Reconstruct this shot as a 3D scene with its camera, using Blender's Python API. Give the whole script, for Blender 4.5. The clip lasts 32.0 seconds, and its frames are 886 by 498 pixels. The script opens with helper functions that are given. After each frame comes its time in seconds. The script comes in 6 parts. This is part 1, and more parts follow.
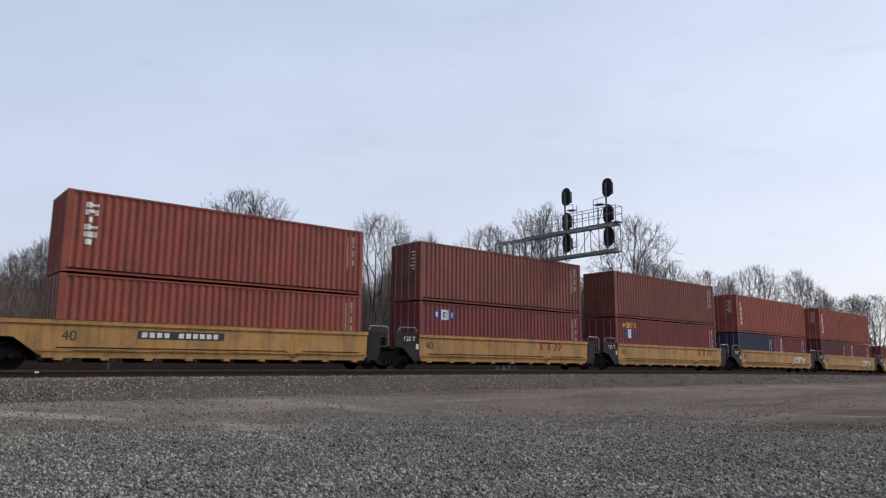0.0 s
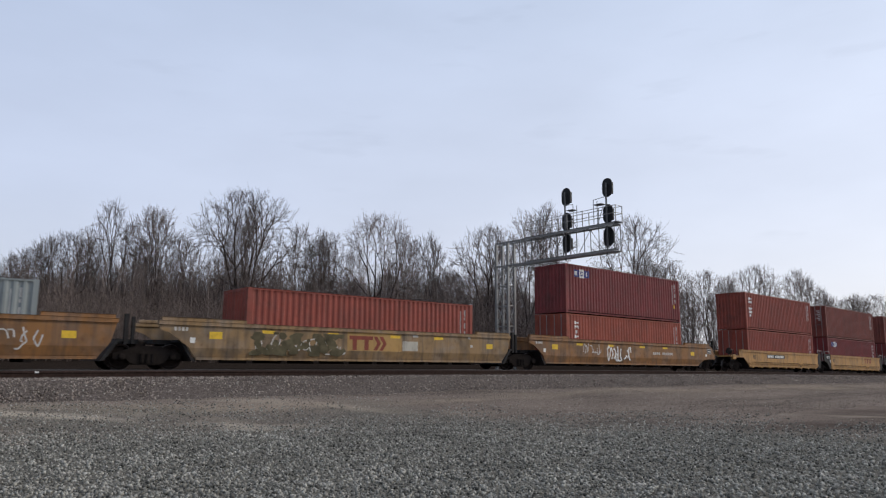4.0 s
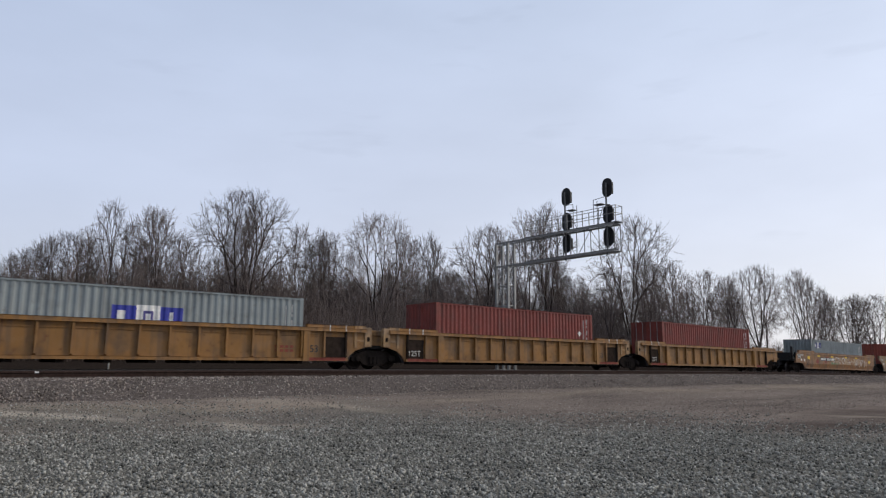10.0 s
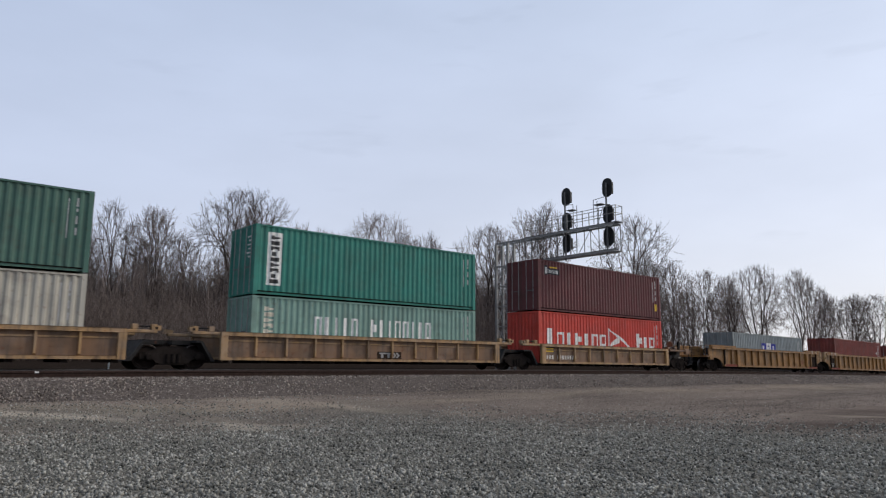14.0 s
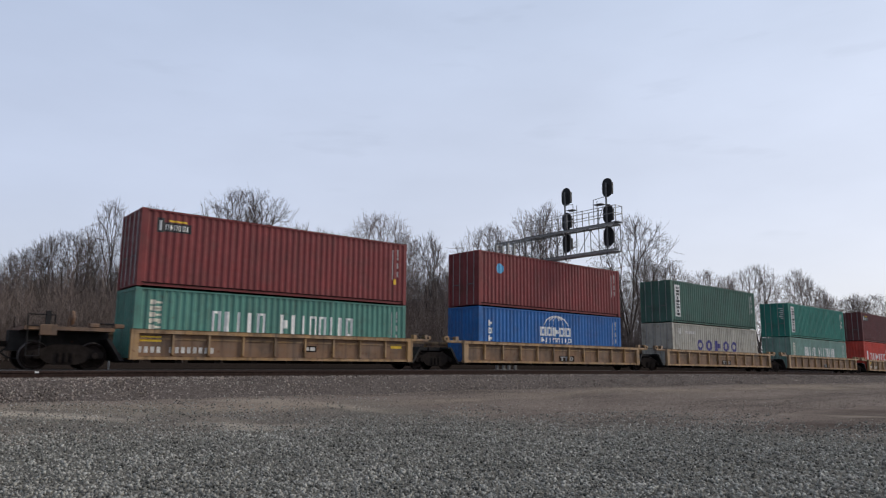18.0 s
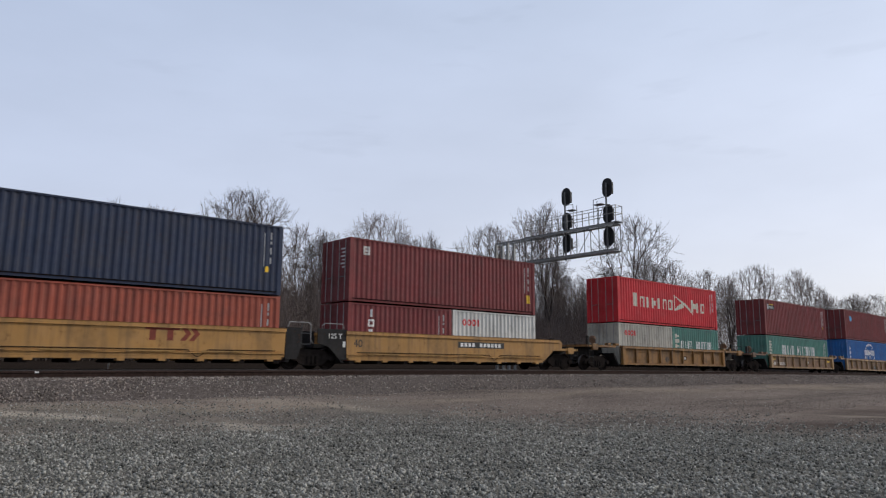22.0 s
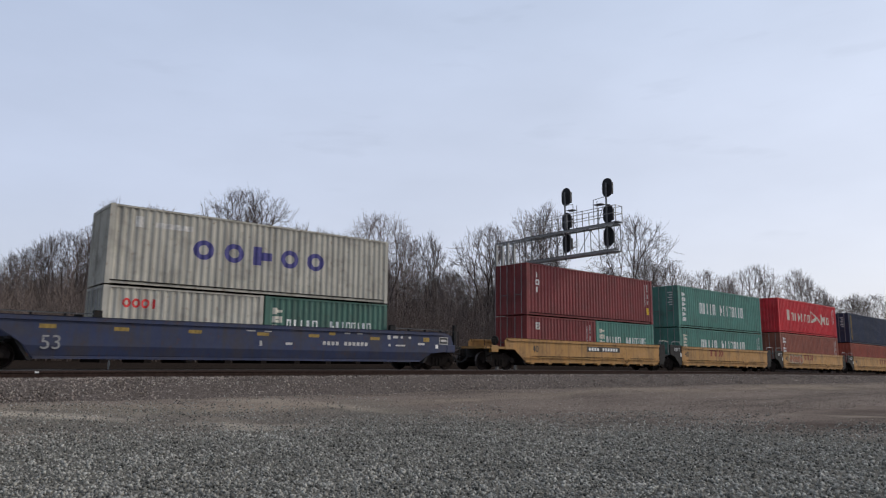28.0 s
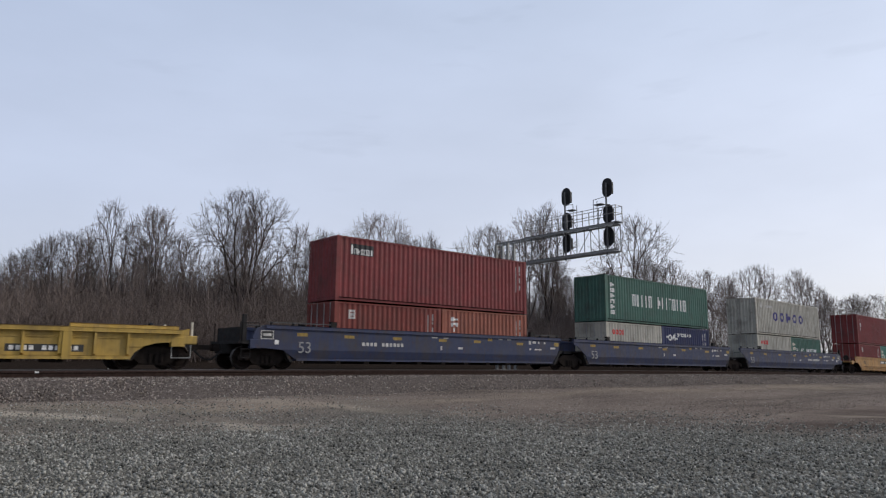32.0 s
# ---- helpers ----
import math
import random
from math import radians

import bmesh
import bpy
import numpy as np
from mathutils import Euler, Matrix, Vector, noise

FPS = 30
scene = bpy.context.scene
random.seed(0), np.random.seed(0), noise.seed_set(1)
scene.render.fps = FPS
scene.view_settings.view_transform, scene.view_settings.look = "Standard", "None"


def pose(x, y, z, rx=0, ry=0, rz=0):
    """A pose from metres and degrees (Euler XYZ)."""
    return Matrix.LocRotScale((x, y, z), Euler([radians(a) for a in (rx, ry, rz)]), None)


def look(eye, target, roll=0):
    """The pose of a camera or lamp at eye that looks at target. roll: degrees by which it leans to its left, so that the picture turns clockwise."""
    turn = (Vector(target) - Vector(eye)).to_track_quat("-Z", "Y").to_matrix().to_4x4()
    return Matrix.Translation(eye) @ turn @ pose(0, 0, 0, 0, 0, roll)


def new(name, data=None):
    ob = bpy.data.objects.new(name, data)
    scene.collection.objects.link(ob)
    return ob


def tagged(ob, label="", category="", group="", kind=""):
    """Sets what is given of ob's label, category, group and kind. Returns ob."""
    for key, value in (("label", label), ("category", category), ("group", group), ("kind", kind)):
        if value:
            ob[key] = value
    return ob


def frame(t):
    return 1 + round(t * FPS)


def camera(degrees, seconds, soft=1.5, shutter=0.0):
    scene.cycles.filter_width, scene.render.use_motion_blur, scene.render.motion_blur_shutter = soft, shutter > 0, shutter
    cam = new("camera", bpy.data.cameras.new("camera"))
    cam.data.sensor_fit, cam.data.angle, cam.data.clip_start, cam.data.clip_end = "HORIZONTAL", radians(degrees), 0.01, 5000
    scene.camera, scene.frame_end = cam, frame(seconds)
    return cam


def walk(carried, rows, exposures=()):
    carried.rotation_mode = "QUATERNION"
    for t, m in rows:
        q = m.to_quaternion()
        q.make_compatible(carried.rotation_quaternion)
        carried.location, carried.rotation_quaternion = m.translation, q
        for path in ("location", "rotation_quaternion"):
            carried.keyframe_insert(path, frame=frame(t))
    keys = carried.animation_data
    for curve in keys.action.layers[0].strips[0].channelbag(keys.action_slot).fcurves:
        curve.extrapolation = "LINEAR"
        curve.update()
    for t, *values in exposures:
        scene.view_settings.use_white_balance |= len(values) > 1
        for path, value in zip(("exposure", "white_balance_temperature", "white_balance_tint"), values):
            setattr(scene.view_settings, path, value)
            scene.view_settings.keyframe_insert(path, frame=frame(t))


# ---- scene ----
# The camera stands still on a tripod, 0.33 m above the rails' level.
cam = camera(65.5, 32.0, soft=1.25, shutter=0.12)
EYE = Vector((0.0, 0.0, 0.33))
YAW, TILT = radians(50.262), radians(9.298)
AIM = EYE + Vector((math.cos(YAW) * math.cos(TILT), math.sin(YAW) * math.cos(TILT), math.sin(TILT)))
walk(cam, [(0.0, look(EYE, AIM, 0.298)), (32.0, look(EYE, AIM, 0.298))],
     exposures=[(0.0, 0.05), (3.5, 0.03), (6.5, -0.01), (15.0, -0.02), (20.0, -0.05), (32.0, -0.05)])

# ---- world, sun ----
world = bpy.data.worlds.new("sky")
scene.world = world
world.use_nodes = True
wn, wl = world.node_tree.nodes, world.node_tree.links
wn.clear()
w_out = wn.new("ShaderNodeOutputWorld")
w_bg = wn.new("ShaderNodeBackground")
w_sky = wn.new("ShaderNodeTexSky")
w_sky.sky_type, w_sky.sun_disc = "NISHITA", False
w_sky.sun_elevation, w_sky.sun_rotation = radians(32), radians(119)
w_scale = wn.new("ShaderNodeVectorMath")
w_scale.operation = "SCALE"
w_scale.inputs["Scale"].default_value = 0.10
w_co = wn.new("ShaderNodeTexCoord")
w_sep = wn.new("ShaderNodeSeparateXYZ")
w_ramp = wn.new("ShaderNodeValToRGB")
w_ramp.color_ramp.elements[0].position, w_ramp.color_ramp.elements[0].color = 0.0, (0.716, 0.745, 0.832, 1)
w_ramp.color_ramp.elements[1].position, w_ramp.color_ramp.elements[1].color = 0.55, (0.546, 0.655, 0.852, 1)
e = w_ramp.color_ramp.elements.new(0.22)
e.color = (0.664, 0.74, 0.902, 1)
w_map = wn.new("ShaderNodeMapping")
w_map.inputs["Scale"].default_value = (1.6, 1.6, 4.5)
w_noise = wn.new("ShaderNodeTexNoise")
w_noise.inputs["Scale"].default_value, w_noise.inputs["Detail"].default_value = 1.5, 5.0
w_cl = wn.new("ShaderNodeMapRange")
w_cl.inputs["From Min"].default_value, w_cl.inputs["From Max"].default_value = 0.3, 0.72
w_cl.inputs["To Min"].default_value, w_cl.inputs["To Max"].default_value = 0.93, 1.07
w_wisp = wn.new("ShaderNodeTexNoise")
w_wisp.inputs["Scale"].default_value, w_wisp.inputs["Detail"].default_value = 5.5, 4.0
w_wmap = wn.new("ShaderNodeMapping")
w_wmap.inputs["Scale"].default_value = (1.0, 1.0, 5.0)
w_thin = wn.new("ShaderNodeMapRange")
for k, x in (("From Min", 0.63), ("From Max", 0.76), ("To Min", 1.0), ("To Max", 0.93)):
    w_thin.inputs[k].default_value = x
wl.new(w_co.outputs["Generated"], w_wmap.inputs["Vector"])
wl.new(w_wmap.outputs[0], w_wisp.inputs["Vector"])
wl.new(w_wisp.outputs["Fac"], w_thin.inputs["Value"])
w_veil = wn.new("ShaderNodeMath")
w_veil.operation = "MULTIPLY"
wl.new(w_thin.outputs[0], w_veil.inputs[1])
w_mul = wn.new("ShaderNodeVectorMath")
w_mul.operation = "SCALE"
w_mix = wn.new("ShaderNodeMix")
w_mix.data_type = "RGBA"
w_mix.inputs["Factor"].default_value = 0.82
wl.new(w_co.outputs["Generated"], w_sep.inputs[0])
wl.new(w_sep.outputs["Z"], w_ramp.inputs[0])
wl.new(w_co.outputs["Generated"], w_map.inputs["Vector"])
wl.new(w_map.outputs[0], w_noise.inputs["Vector"])
wl.new(w_noise.outputs["Fac"], w_cl.inputs["Value"])
wl.new(w_ramp.outputs["Color"], w_mul.inputs[0])
# the veil of cloud is brighter towards the sun
w_dot = wn.new("ShaderNodeVectorMath")
w_dot.operation = "DOT_PRODUCT"
w_dot.inputs[1].default_value = (0.877, -0.481, 0.0)
wl.new(w_co.outputs["Generated"], w_dot.inputs[0])
w_half = wn.new("ShaderNodeMath")
w_half.operation = "MULTIPLY_ADD"
w_half.inputs[1].default_value, w_half.inputs[2].default_value = 0.5, 0.5
wl.new(w_dot.outputs["Value"], w_half.inputs[0])
w_step = wn.new("ShaderNodeValToRGB")
w_step.color_ramp.elements[0].color = (0.08, 0.08, 0.08, 1)
w_step.color_ramp.elements[1].color = (0.84, 0.84, 0.84, 1)
for at, g in ((0.29, 0.645), (0.82, 0.815)):
    w_step.color_ramp.elements.new(at).color = (g, g, g, 1)
wl.new(w_half.outputs[0], w_step.inputs[0])
w_side = wn.new("ShaderNodeMath")
w_side.operation = "MULTIPLY"
w_side.inputs[1].default_value = 1.56
wl.new(w_step.outputs["Color"], w_side.inputs[0])
w_both = wn.new("ShaderNodeMath")
w_both.operation = "MULTIPLY"
wl.new(w_cl.outputs[0], w_veil.inputs[0])
wl.new(w_veil.outputs[0], w_both.inputs[0])
wl.new(w_side.outputs[0], w_both.inputs[1])
wl.new(w_both.outputs[0], w_mul.inputs["Scale"])
wl.new(w_sky.outputs["Color"], w_scale.inputs[0])
wl.new(w_scale.outputs[0], w_mix.inputs["A"])
# and a little warmer there
w_warm = wn.new("ShaderNodeValToRGB")
w_warm.color_ramp.elements[0].position, w_warm.color_ramp.elements[0].color = 0.3, (0.968, 0.96, 0.985, 1)
w_warm.color_ramp.elements[1].position, w_warm.color_ramp.elements[1].color = 0.9, (1.0, 0.945, 0.895, 1)
w_tint = wn.new("ShaderNodeVectorMath")
w_tint.operation = "MULTIPLY"
wl.new(w_half.outputs[0], w_warm.inputs[0])
wl.new(w_mul.outputs[0], w_tint.inputs[0])
wl.new(w_warm.outputs["Color"], w_tint.inputs[1])
wl.new(w_tint.outputs[0], w_mix.inputs["B"])
wl.new(w_mix.outputs["Result"], w_bg.inputs["Color"])
w_bg.inputs["Strength"].default_value = 1.0
wl.new(w_bg.outputs[0], w_out.inputs[0])

sun = new("sun", bpy.data.lights.new("sun", "SUN"))
sun.data.energy, sun.data.angle, sun.data.color = 1.55, radians(10), (1.0, 0.905, 0.79)
sun.matrix_world = look(Vector((62, -34, 44)), Vector((0, 0, 0)))


# ---- materials ----
def nodes_of(name):
    m = bpy.data.materials.new(name)
    m.use_nodes = True
    nt = m.node_tree
    return m, nt.nodes, nt.links, nt.nodes["Principled BSDF"]


def noise_node(n, l, co, scale, detail=4.0, stretch=None):
    t = n.new("ShaderNodeTexNoise")
    t.inputs["Scale"].default_value, t.inputs["Detail"].default_value = scale, detail
    if stretch:
        mp = n.new("ShaderNodeMapping")
        mp.inputs["Scale"].default_value = stretch
        l.new(co, mp.inputs["Vector"])
        co = mp.outputs[0]
    l.new(co, t.inputs["Vector"])
    return t.outputs["Fac"]


def ranged(n, l, v, a, b, lo=0.0, hi=1.0):
    r = n.new("ShaderNodeMapRange")
    for k, x in (("From Min", a), ("From Max", b), ("To Min", lo), ("To Max", hi)):
        r.inputs[k].default_value = x
    l.new(v, r.inputs["Value"])
    return r.outputs[0]


def mixed(n, l, f, a, b):
    m = n.new("ShaderNodeMix")
    m.data_type = "RGBA"
    for k, x in (("Factor", f), ("A", a), ("B", b)):
        if isinstance(x, (tuple, list)):
            m.inputs[k].default_value = (*x[:3], 1)
        elif isinstance(x, float):
            m.inputs[k].default_value = x
        else:
            l.new(x, m.inputs[k])
    return m.outputs["Result"]


def times(n, l, col, v):
    s = n.new("ShaderNodeVectorMath")
    s.operation = "SCALE"
    if isinstance(col, (tuple, list)):
        s.inputs[0].default_value = col[:3]
    else:
        l.new(col, s.inputs[0])
    l.new(v, s.inputs["Scale"])
    return s.outputs[0]


def bumped(n, l, bs, v, strength, dist):
    b = n.new("ShaderNodeBump")
    b.inputs["Strength"].default_value, b.inputs["Distance"].default_value = strength, dist
    l.new(v, b.inputs["Height"])
    l.new(b.outputs[0], bs.inputs["Normal"])


def paint(name, col, rough=0.55, rust=0.35, dirt=0.35, fade=0.12):
    """Weathered paint on steel: blotches, streaks that run down, grime and rust spots."""
    m, n, l, bs = nodes_of(name)
    co = n.new("ShaderNodeTexCoord").outputs["Object"]
    ob = n.new("ShaderNodeObjectInfo").outputs["Random"]
    big = noise_node(n, l, co, 0.7, 5.0)
    c = times(n, l, col, ranged(n, l, big, 0.3, 0.7, 0.86, 1.12))
    c = times(n, l, c, ranged(n, l, ob, 0.0, 1.0, 0.94, 1.06))
    grey = tuple(0.6 * sum(col[:3]) / 3 + 0.4 * x for x in col[:3])
    c = mixed(n, l, ranged(n, l, noise_node(n, l, co, 1.7, 6.0), 0.45, 0.75, 0.0, fade), c, tuple(min(1, 1.25 * x) for x in grey))
    streak = noise_node(n, l, co, 1.0, 5.0, (5.0, 5.0, 0.35))
    c = mixed(n, l, ranged(n, l, streak, 0.47, 0.76, 0.0, dirt), c, (0.055, 0.045, 0.04))
    grime = noise_node(n, l, co, 1.25, 9.0)
    c = mixed(n, l, ranged(n, l, grime, 0.5, 0.7, 0.0, 0.8 * dirt), c, (0.06, 0.048, 0.038))
    spots = noise_node(n, l, co, 5.0, 8.0)
    c = mixed(n, l, ranged(n, l, spots, 0.62, 0.74, 0.0, rust), c, (0.14, 0.055, 0.025))
    l.new(c, bs.inputs["Base Color"])
    l.new(ranged(n, l, spots, 0.3, 0.8, rough - 0.08, min(1, rough + 0.25)), bs.inputs["Roughness"])
    bs.inputs["Specular IOR Level"].default_value = 0.35
    bumped(n, l, bs, noise_node(n, l, co, 9.0, 4.0), 0.12, 0.02)
    return m


def plain(name, col, rough=0.7, metal=0.0, var=0.25, scale=3.0, bump=0.0, rand=0.0, island=False):
    m, n, l, bs = nodes_of(name)
    co = n.new("ShaderNodeTexCoord").outputs["Object"]
    c = times(n, l, col, ranged(n, l, noise_node(n, l, co, scale, 6.0), 0.25, 0.75, 1 - var, 1 + var))
    if rand:
        r = n.new("ShaderNodeNewGeometry").outputs["Random Per Island"] if island else n.new("ShaderNodeObjectInfo").outputs["Random"]
        c = times(n, l, c, ranged(n, l, r, 0.0, 1.0, 1 - rand, 1 + rand))
    l.new(c, bs.inputs["Base Color"])
    bs.inputs["Roughness"].default_value, bs.inputs["Metallic"].default_value = rough, metal
    if rough >= 0.75:
        bs.inputs["Specular IOR Level"].default_value = 0.0 if rough >= 0.9 else 0.12
    if bump:
        bumped(n, l, bs, noise_node(n, l, co, scale * 6, 5.0), bump, 0.03)
    return m


def ground_material():
    m, n, l, bs = nodes_of("gravel and dirt ground")
    co = n.new("ShaderNodeTexCoord").outputs["Object"]
    sep = n.new("ShaderNodeSeparateXYZ")
    l.new(co, sep.inputs[0])
    length = n.new("ShaderNodeVectorMath")
    length.operation = "LENGTH"
    l.new(co, length.inputs[0])

    def plus(a, b, op="ADD"):
        q = n.new("ShaderNodeMath")
        q.operation = op
        for i, x in enumerate((a, b)):
            if isinstance(x, (int, float)):
                q.inputs[i].default_value = x
            else:
                l.new(x, q.inputs[i])
        return q.outputs[0]

    wob = noise_node(n, l, co, 0.22, 6.0)
    r = plus(length.outputs["Value"], ranged(n, l, wob, 0.2, 0.8, -4.0, 4.0))
    fine = noise_node(n, l, co, 22.0, 6.0)
    vor = n.new("ShaderNodeTexVoronoi")
    vor.inputs["Scale"].default_value = 30.0
    l.new(co, vor.inputs["Vector"])
    stone = mixed(n, l, ranged(n, l, vor.outputs["Color"], 0.0, 1.0), (0.090, 0.082, 0.069), (0.29, 0.268, 0.224))
    # shade of the gaps put into the colour: each cell darkens to its edge
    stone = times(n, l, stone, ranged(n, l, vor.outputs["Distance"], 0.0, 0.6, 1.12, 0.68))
    dirt = mixed(n, l, ranged(n, l, fine, 0.35, 0.65), (0.132, 0.104, 0.085), (0.266, 0.214, 0.175))
    dirt = times(n, l, dirt, ranged(n, l, noise_node(n, l, co, 0.35, 5.0, (0.35, 1.4, 1.0)), 0.3, 0.7, 0.62, 1.28))
    pale_line = ranged(n, l, plus(plus(sep.outputs["Y"], ranged(n, l, noise_node(n, l, co, 0.3, 3.0, (0.25, 1, 1)), 0.2, 0.8, -1.6, 1.6)), 17.6, "SUBTRACT"), -1.3, 1.3, -1.0, 1.0)
    pale = ranged(n, l, plus(pale_line, pale_line, "MULTIPLY"), 0.0, 1.0, 1.0, 0.0)
    pale = plus(pale, ranged(n, l, noise_node(n, l, co, 0.5, 4.0, (0.3, 1, 1)), 0.42, 0.6), "MULTIPLY")
    dirt = mixed(n, l, plus(pale, 0.75, "MULTIPLY"), dirt, (0.31, 0.25, 0.185))
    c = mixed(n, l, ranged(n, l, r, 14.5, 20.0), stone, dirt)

    def across(kx, ky):
        d = n.new("ShaderNodeVectorMath")
        d.operation = "DOT_PRODUCT"
        d.inputs[1].default_value = (kx, ky, 0.0)
        l.new(co, d.inputs[0])
        return d.outputs["Value"]

    # wheel tracks that swing round the yard: a pale worn one and a dark damp one
    ahead, aside = across(0.6392, 0.7690), across(0.7690, -0.6392)
    drift = ranged(n, l, noise_node(n, l, co, 0.3, 4.0), 0.2, 0.8, -0.9, 0.9)
    broken = ranged(n, l, noise_node(n, l, co, 0.9, 5.0, (0.5, 0.5, 1.0)), 0.38, 0.56)
    for f, half_w, s0, s1, col, much in ((15.5, 0.7, -1.0, -6.0, (0.46, 0.395, 0.305), 0.9), (19.6, 0.5, 4.0, -3.0, (0.36, 0.30, 0.225), 0.6),
                                         (16.2, 1.5, 3.0, 8.0, (0.082, 0.063, 0.052), 0.85), (21.5, 3.5, 8.0, 14.0, (0.105, 0.080, 0.066), 0.8), (19.0, 0.5, 3.0, 9.0, (0.33, 0.275, 0.215), 0.55)):
        q = plus(plus(plus(ahead, drift), -f), 1.0 / half_w, "MULTIPLY")
        mask = ranged(n, l, plus(q, q, "MULTIPLY"), 0.0, 1.0, 1.0, 0.0)
        mask = plus(plus(mask, ranged(n, l, aside, s0, s1), "MULTIPLY"), broken, "MULTIPLY")
        c = mixed(n, l, plus(mask, much, "MULTIPLY"), c, col)
    # leaf litter, its colour darkened to hold the shade of train and wood
    shaded_litter = mixed(n, l, ranged(n, l, fine, 0.3, 0.7), (0.014, 0.0105, 0.0085), (0.042, 0.031, 0.024))
    c = mixed(n, l, ranged(n, l, plus(sep.outputs["Y"], ranged(n, l, wob, 0.2, 0.8, -1.0, 1.0)), 28.0, 30.0), c, shaded_litter)
    l.new(c, bs.inputs["Base Color"])
    bs.inputs["Roughness"].default_value = 0.95
    bs.inputs["Specular IOR Level"].default_value = 0.0
    bumped(n, l, bs, plus(plus(vor.outputs["Distance"], -0.6, "MULTIPLY"), plus(fine, 0.5, "MULTIPLY")), 0.9, 0.035)
    return m


def stone_material(name, lo, hi):
    m, n, l, bs = nodes_of(name)
    co = n.new("ShaderNodeTexCoord").outputs["Object"]
    isl = n.new("ShaderNodeNewGeometry").outputs["Random Per Island"]
    ramp = n.new("ShaderNodeValToRGB")
    ramp.color_ramp.elements[0].color, ramp.color_ramp.elements[1].color = (*lo, 1), (*hi, 1)
    ramp.color_ramp.elements[1].position = 0.93
    x = ramp.color_ramp.elements.new(0.992)
    x.color = (0.40, 0.38, 0.33, 1)
    l.new(isl, ramp.inputs[0])
    c = times(n, l, ramp.outputs["Color"], ranged(n, l, noise_node(n, l, co, 30.0, 4.0), 0.3, 0.7, 0.8, 1.2))
    c = times(n, l, c, ranged(n, l, noise_node(n, l, co, 0.6, 5.0), 0.3, 0.7, 0.76, 1.26))
    l.new(c, bs.inputs["Base Color"])
    bs.inputs["Roughness"].default_value = 0.9
    bs.inputs["Specular IOR Level"].default_value = 0.0
    return m


BOX_RED = paint("oxide red paint", (0.285, 0.064, 0.042))
BOX_OXIDE = paint("dark oxide red paint", (0.215, 0.046, 0.034), dirt=0.45)
BOX_ORANGE = paint("faded orange-red paint", (0.335, 0.079, 0.046))
BOX_BROWN = paint("brown container paint", (0.20, 0.056, 0.040))
BOX_MAROON = paint("maroon container paint", (0.205, 0.038, 0.037))
BOX_DARK = paint("dark purple-brown paint", (0.130, 0.036, 0.036))
BOX_SCARLET = paint("bright red paint", (0.58, 0.026, 0.034), rust=0.12, dirt=0.16)
BOX_RUSSET = paint("russet container paint", (0.29, 0.092, 0.058))
BOX_VERMILION = paint("vermilion paint", (0.55, 0.055, 0.035), rust=0.15, dirt=0.25)
BOX_GREEN = paint("sea green paint", (0.030, 0.205, 0.158), rust=0.2, dirt=0.28)
BOX_LEAF = paint("dull green paint", (0.062, 0.142, 0.108), rust=0.25)
BOX_TEAL = paint("faded teal paint", (0.088, 0.235, 0.185), rust=0.3)
BOX_MINT = paint("bleached teal paint", (0.20, 0.33, 0.275), rust=0.3)
BOX_GREY = paint("grey container paint", (0.245, 0.275, 0.272), rust=0.25)
BOX_PALE = paint("pale grey paint", (0.47, 0.44, 0.365), rust=0.35, dirt=0.45)
BOX_WHITE = paint("off-white paint", (0.62, 0.61, 0.56), rust=0.3)
BOX_BLUE = paint("bright blue paint", (0.02, 0.13, 0.37), rust=0.2)
BOX_NAVY = paint("navy paint", (0.027, 0.039, 0.074), rust=0.2)
BOX_INDIGO = paint("indigo paint", (0.024, 0.032, 0.095), rust=0.2)
CAR_TAN = paint("tan well car paint", (0.42, 0.222, 0.066), rust=0.45, dirt=0.5)
CAR_BROWN = paint("rusty ochre well car paint", (0.26, 0.122, 0.04), rust=0.8, dirt=0.7, fade=0.5)
CAR_GOLD = paint("ochre ribbed well car paint", (0.265, 0.129, 0.035), rust=0.6, dirt=0.7, fade=0.25)
CAR_FADED = paint("bleached tan well car paint", (0.27, 0.168, 0.075), rust=0.5, dirt=0.75, fade=0.7)
CAR_PANEL = paint("fresher yellow panel paint", (0.40, 0.235, 0.075), rust=0.2, dirt=0.3)
CAR_SAND = paint("pale ochre well car paint", (0.36, 0.215, 0.095), rust=0.9, dirt=0.85, fade=0.5)
CAR_WASH = paint("rust-washed brown panel paint", (0.20, 0.112, 0.060), rust=0.8, dirt=0.7, fade=0.5)
CAR_BLUE = paint("dark blue well car paint", (0.030, 0.040, 0.088), rust=0.3, dirt=0.65, fade=0.45)
DULL_YELLOW = plain("worn reflective yellow", (0.29, 0.19, 0.04), 0.7, 0.0, 0.4, 7.0)
CAR_YELLOW = paint("clean yellow well car paint", (0.45, 0.295, 0.065), rust=0.3, dirt=0.5)
BLACK = paint("sooty black paint", (0.0105, 0.0095, 0.0095), rough=0.72, rust=0.4, dirt=0.18)
IRON = plain("greasy cast iron", (0.022, 0.018, 0.016), 0.9, 0.0, 0.4, 6.0, 0.2)
WHEEL = plain("rusty wheel steel", (0.017, 0.012, 0.010), 0.8, 0.1, 0.4, 8.0)
TREAD = plain("worn wheel tread", (0.10, 0.09, 0.085), 0.5, 0.7, 0.15, 8.0)
SOOT = plain("sooty brown steel", (0.034, 0.025, 0.020), 0.9, 0.0, 0.4, 4.0)
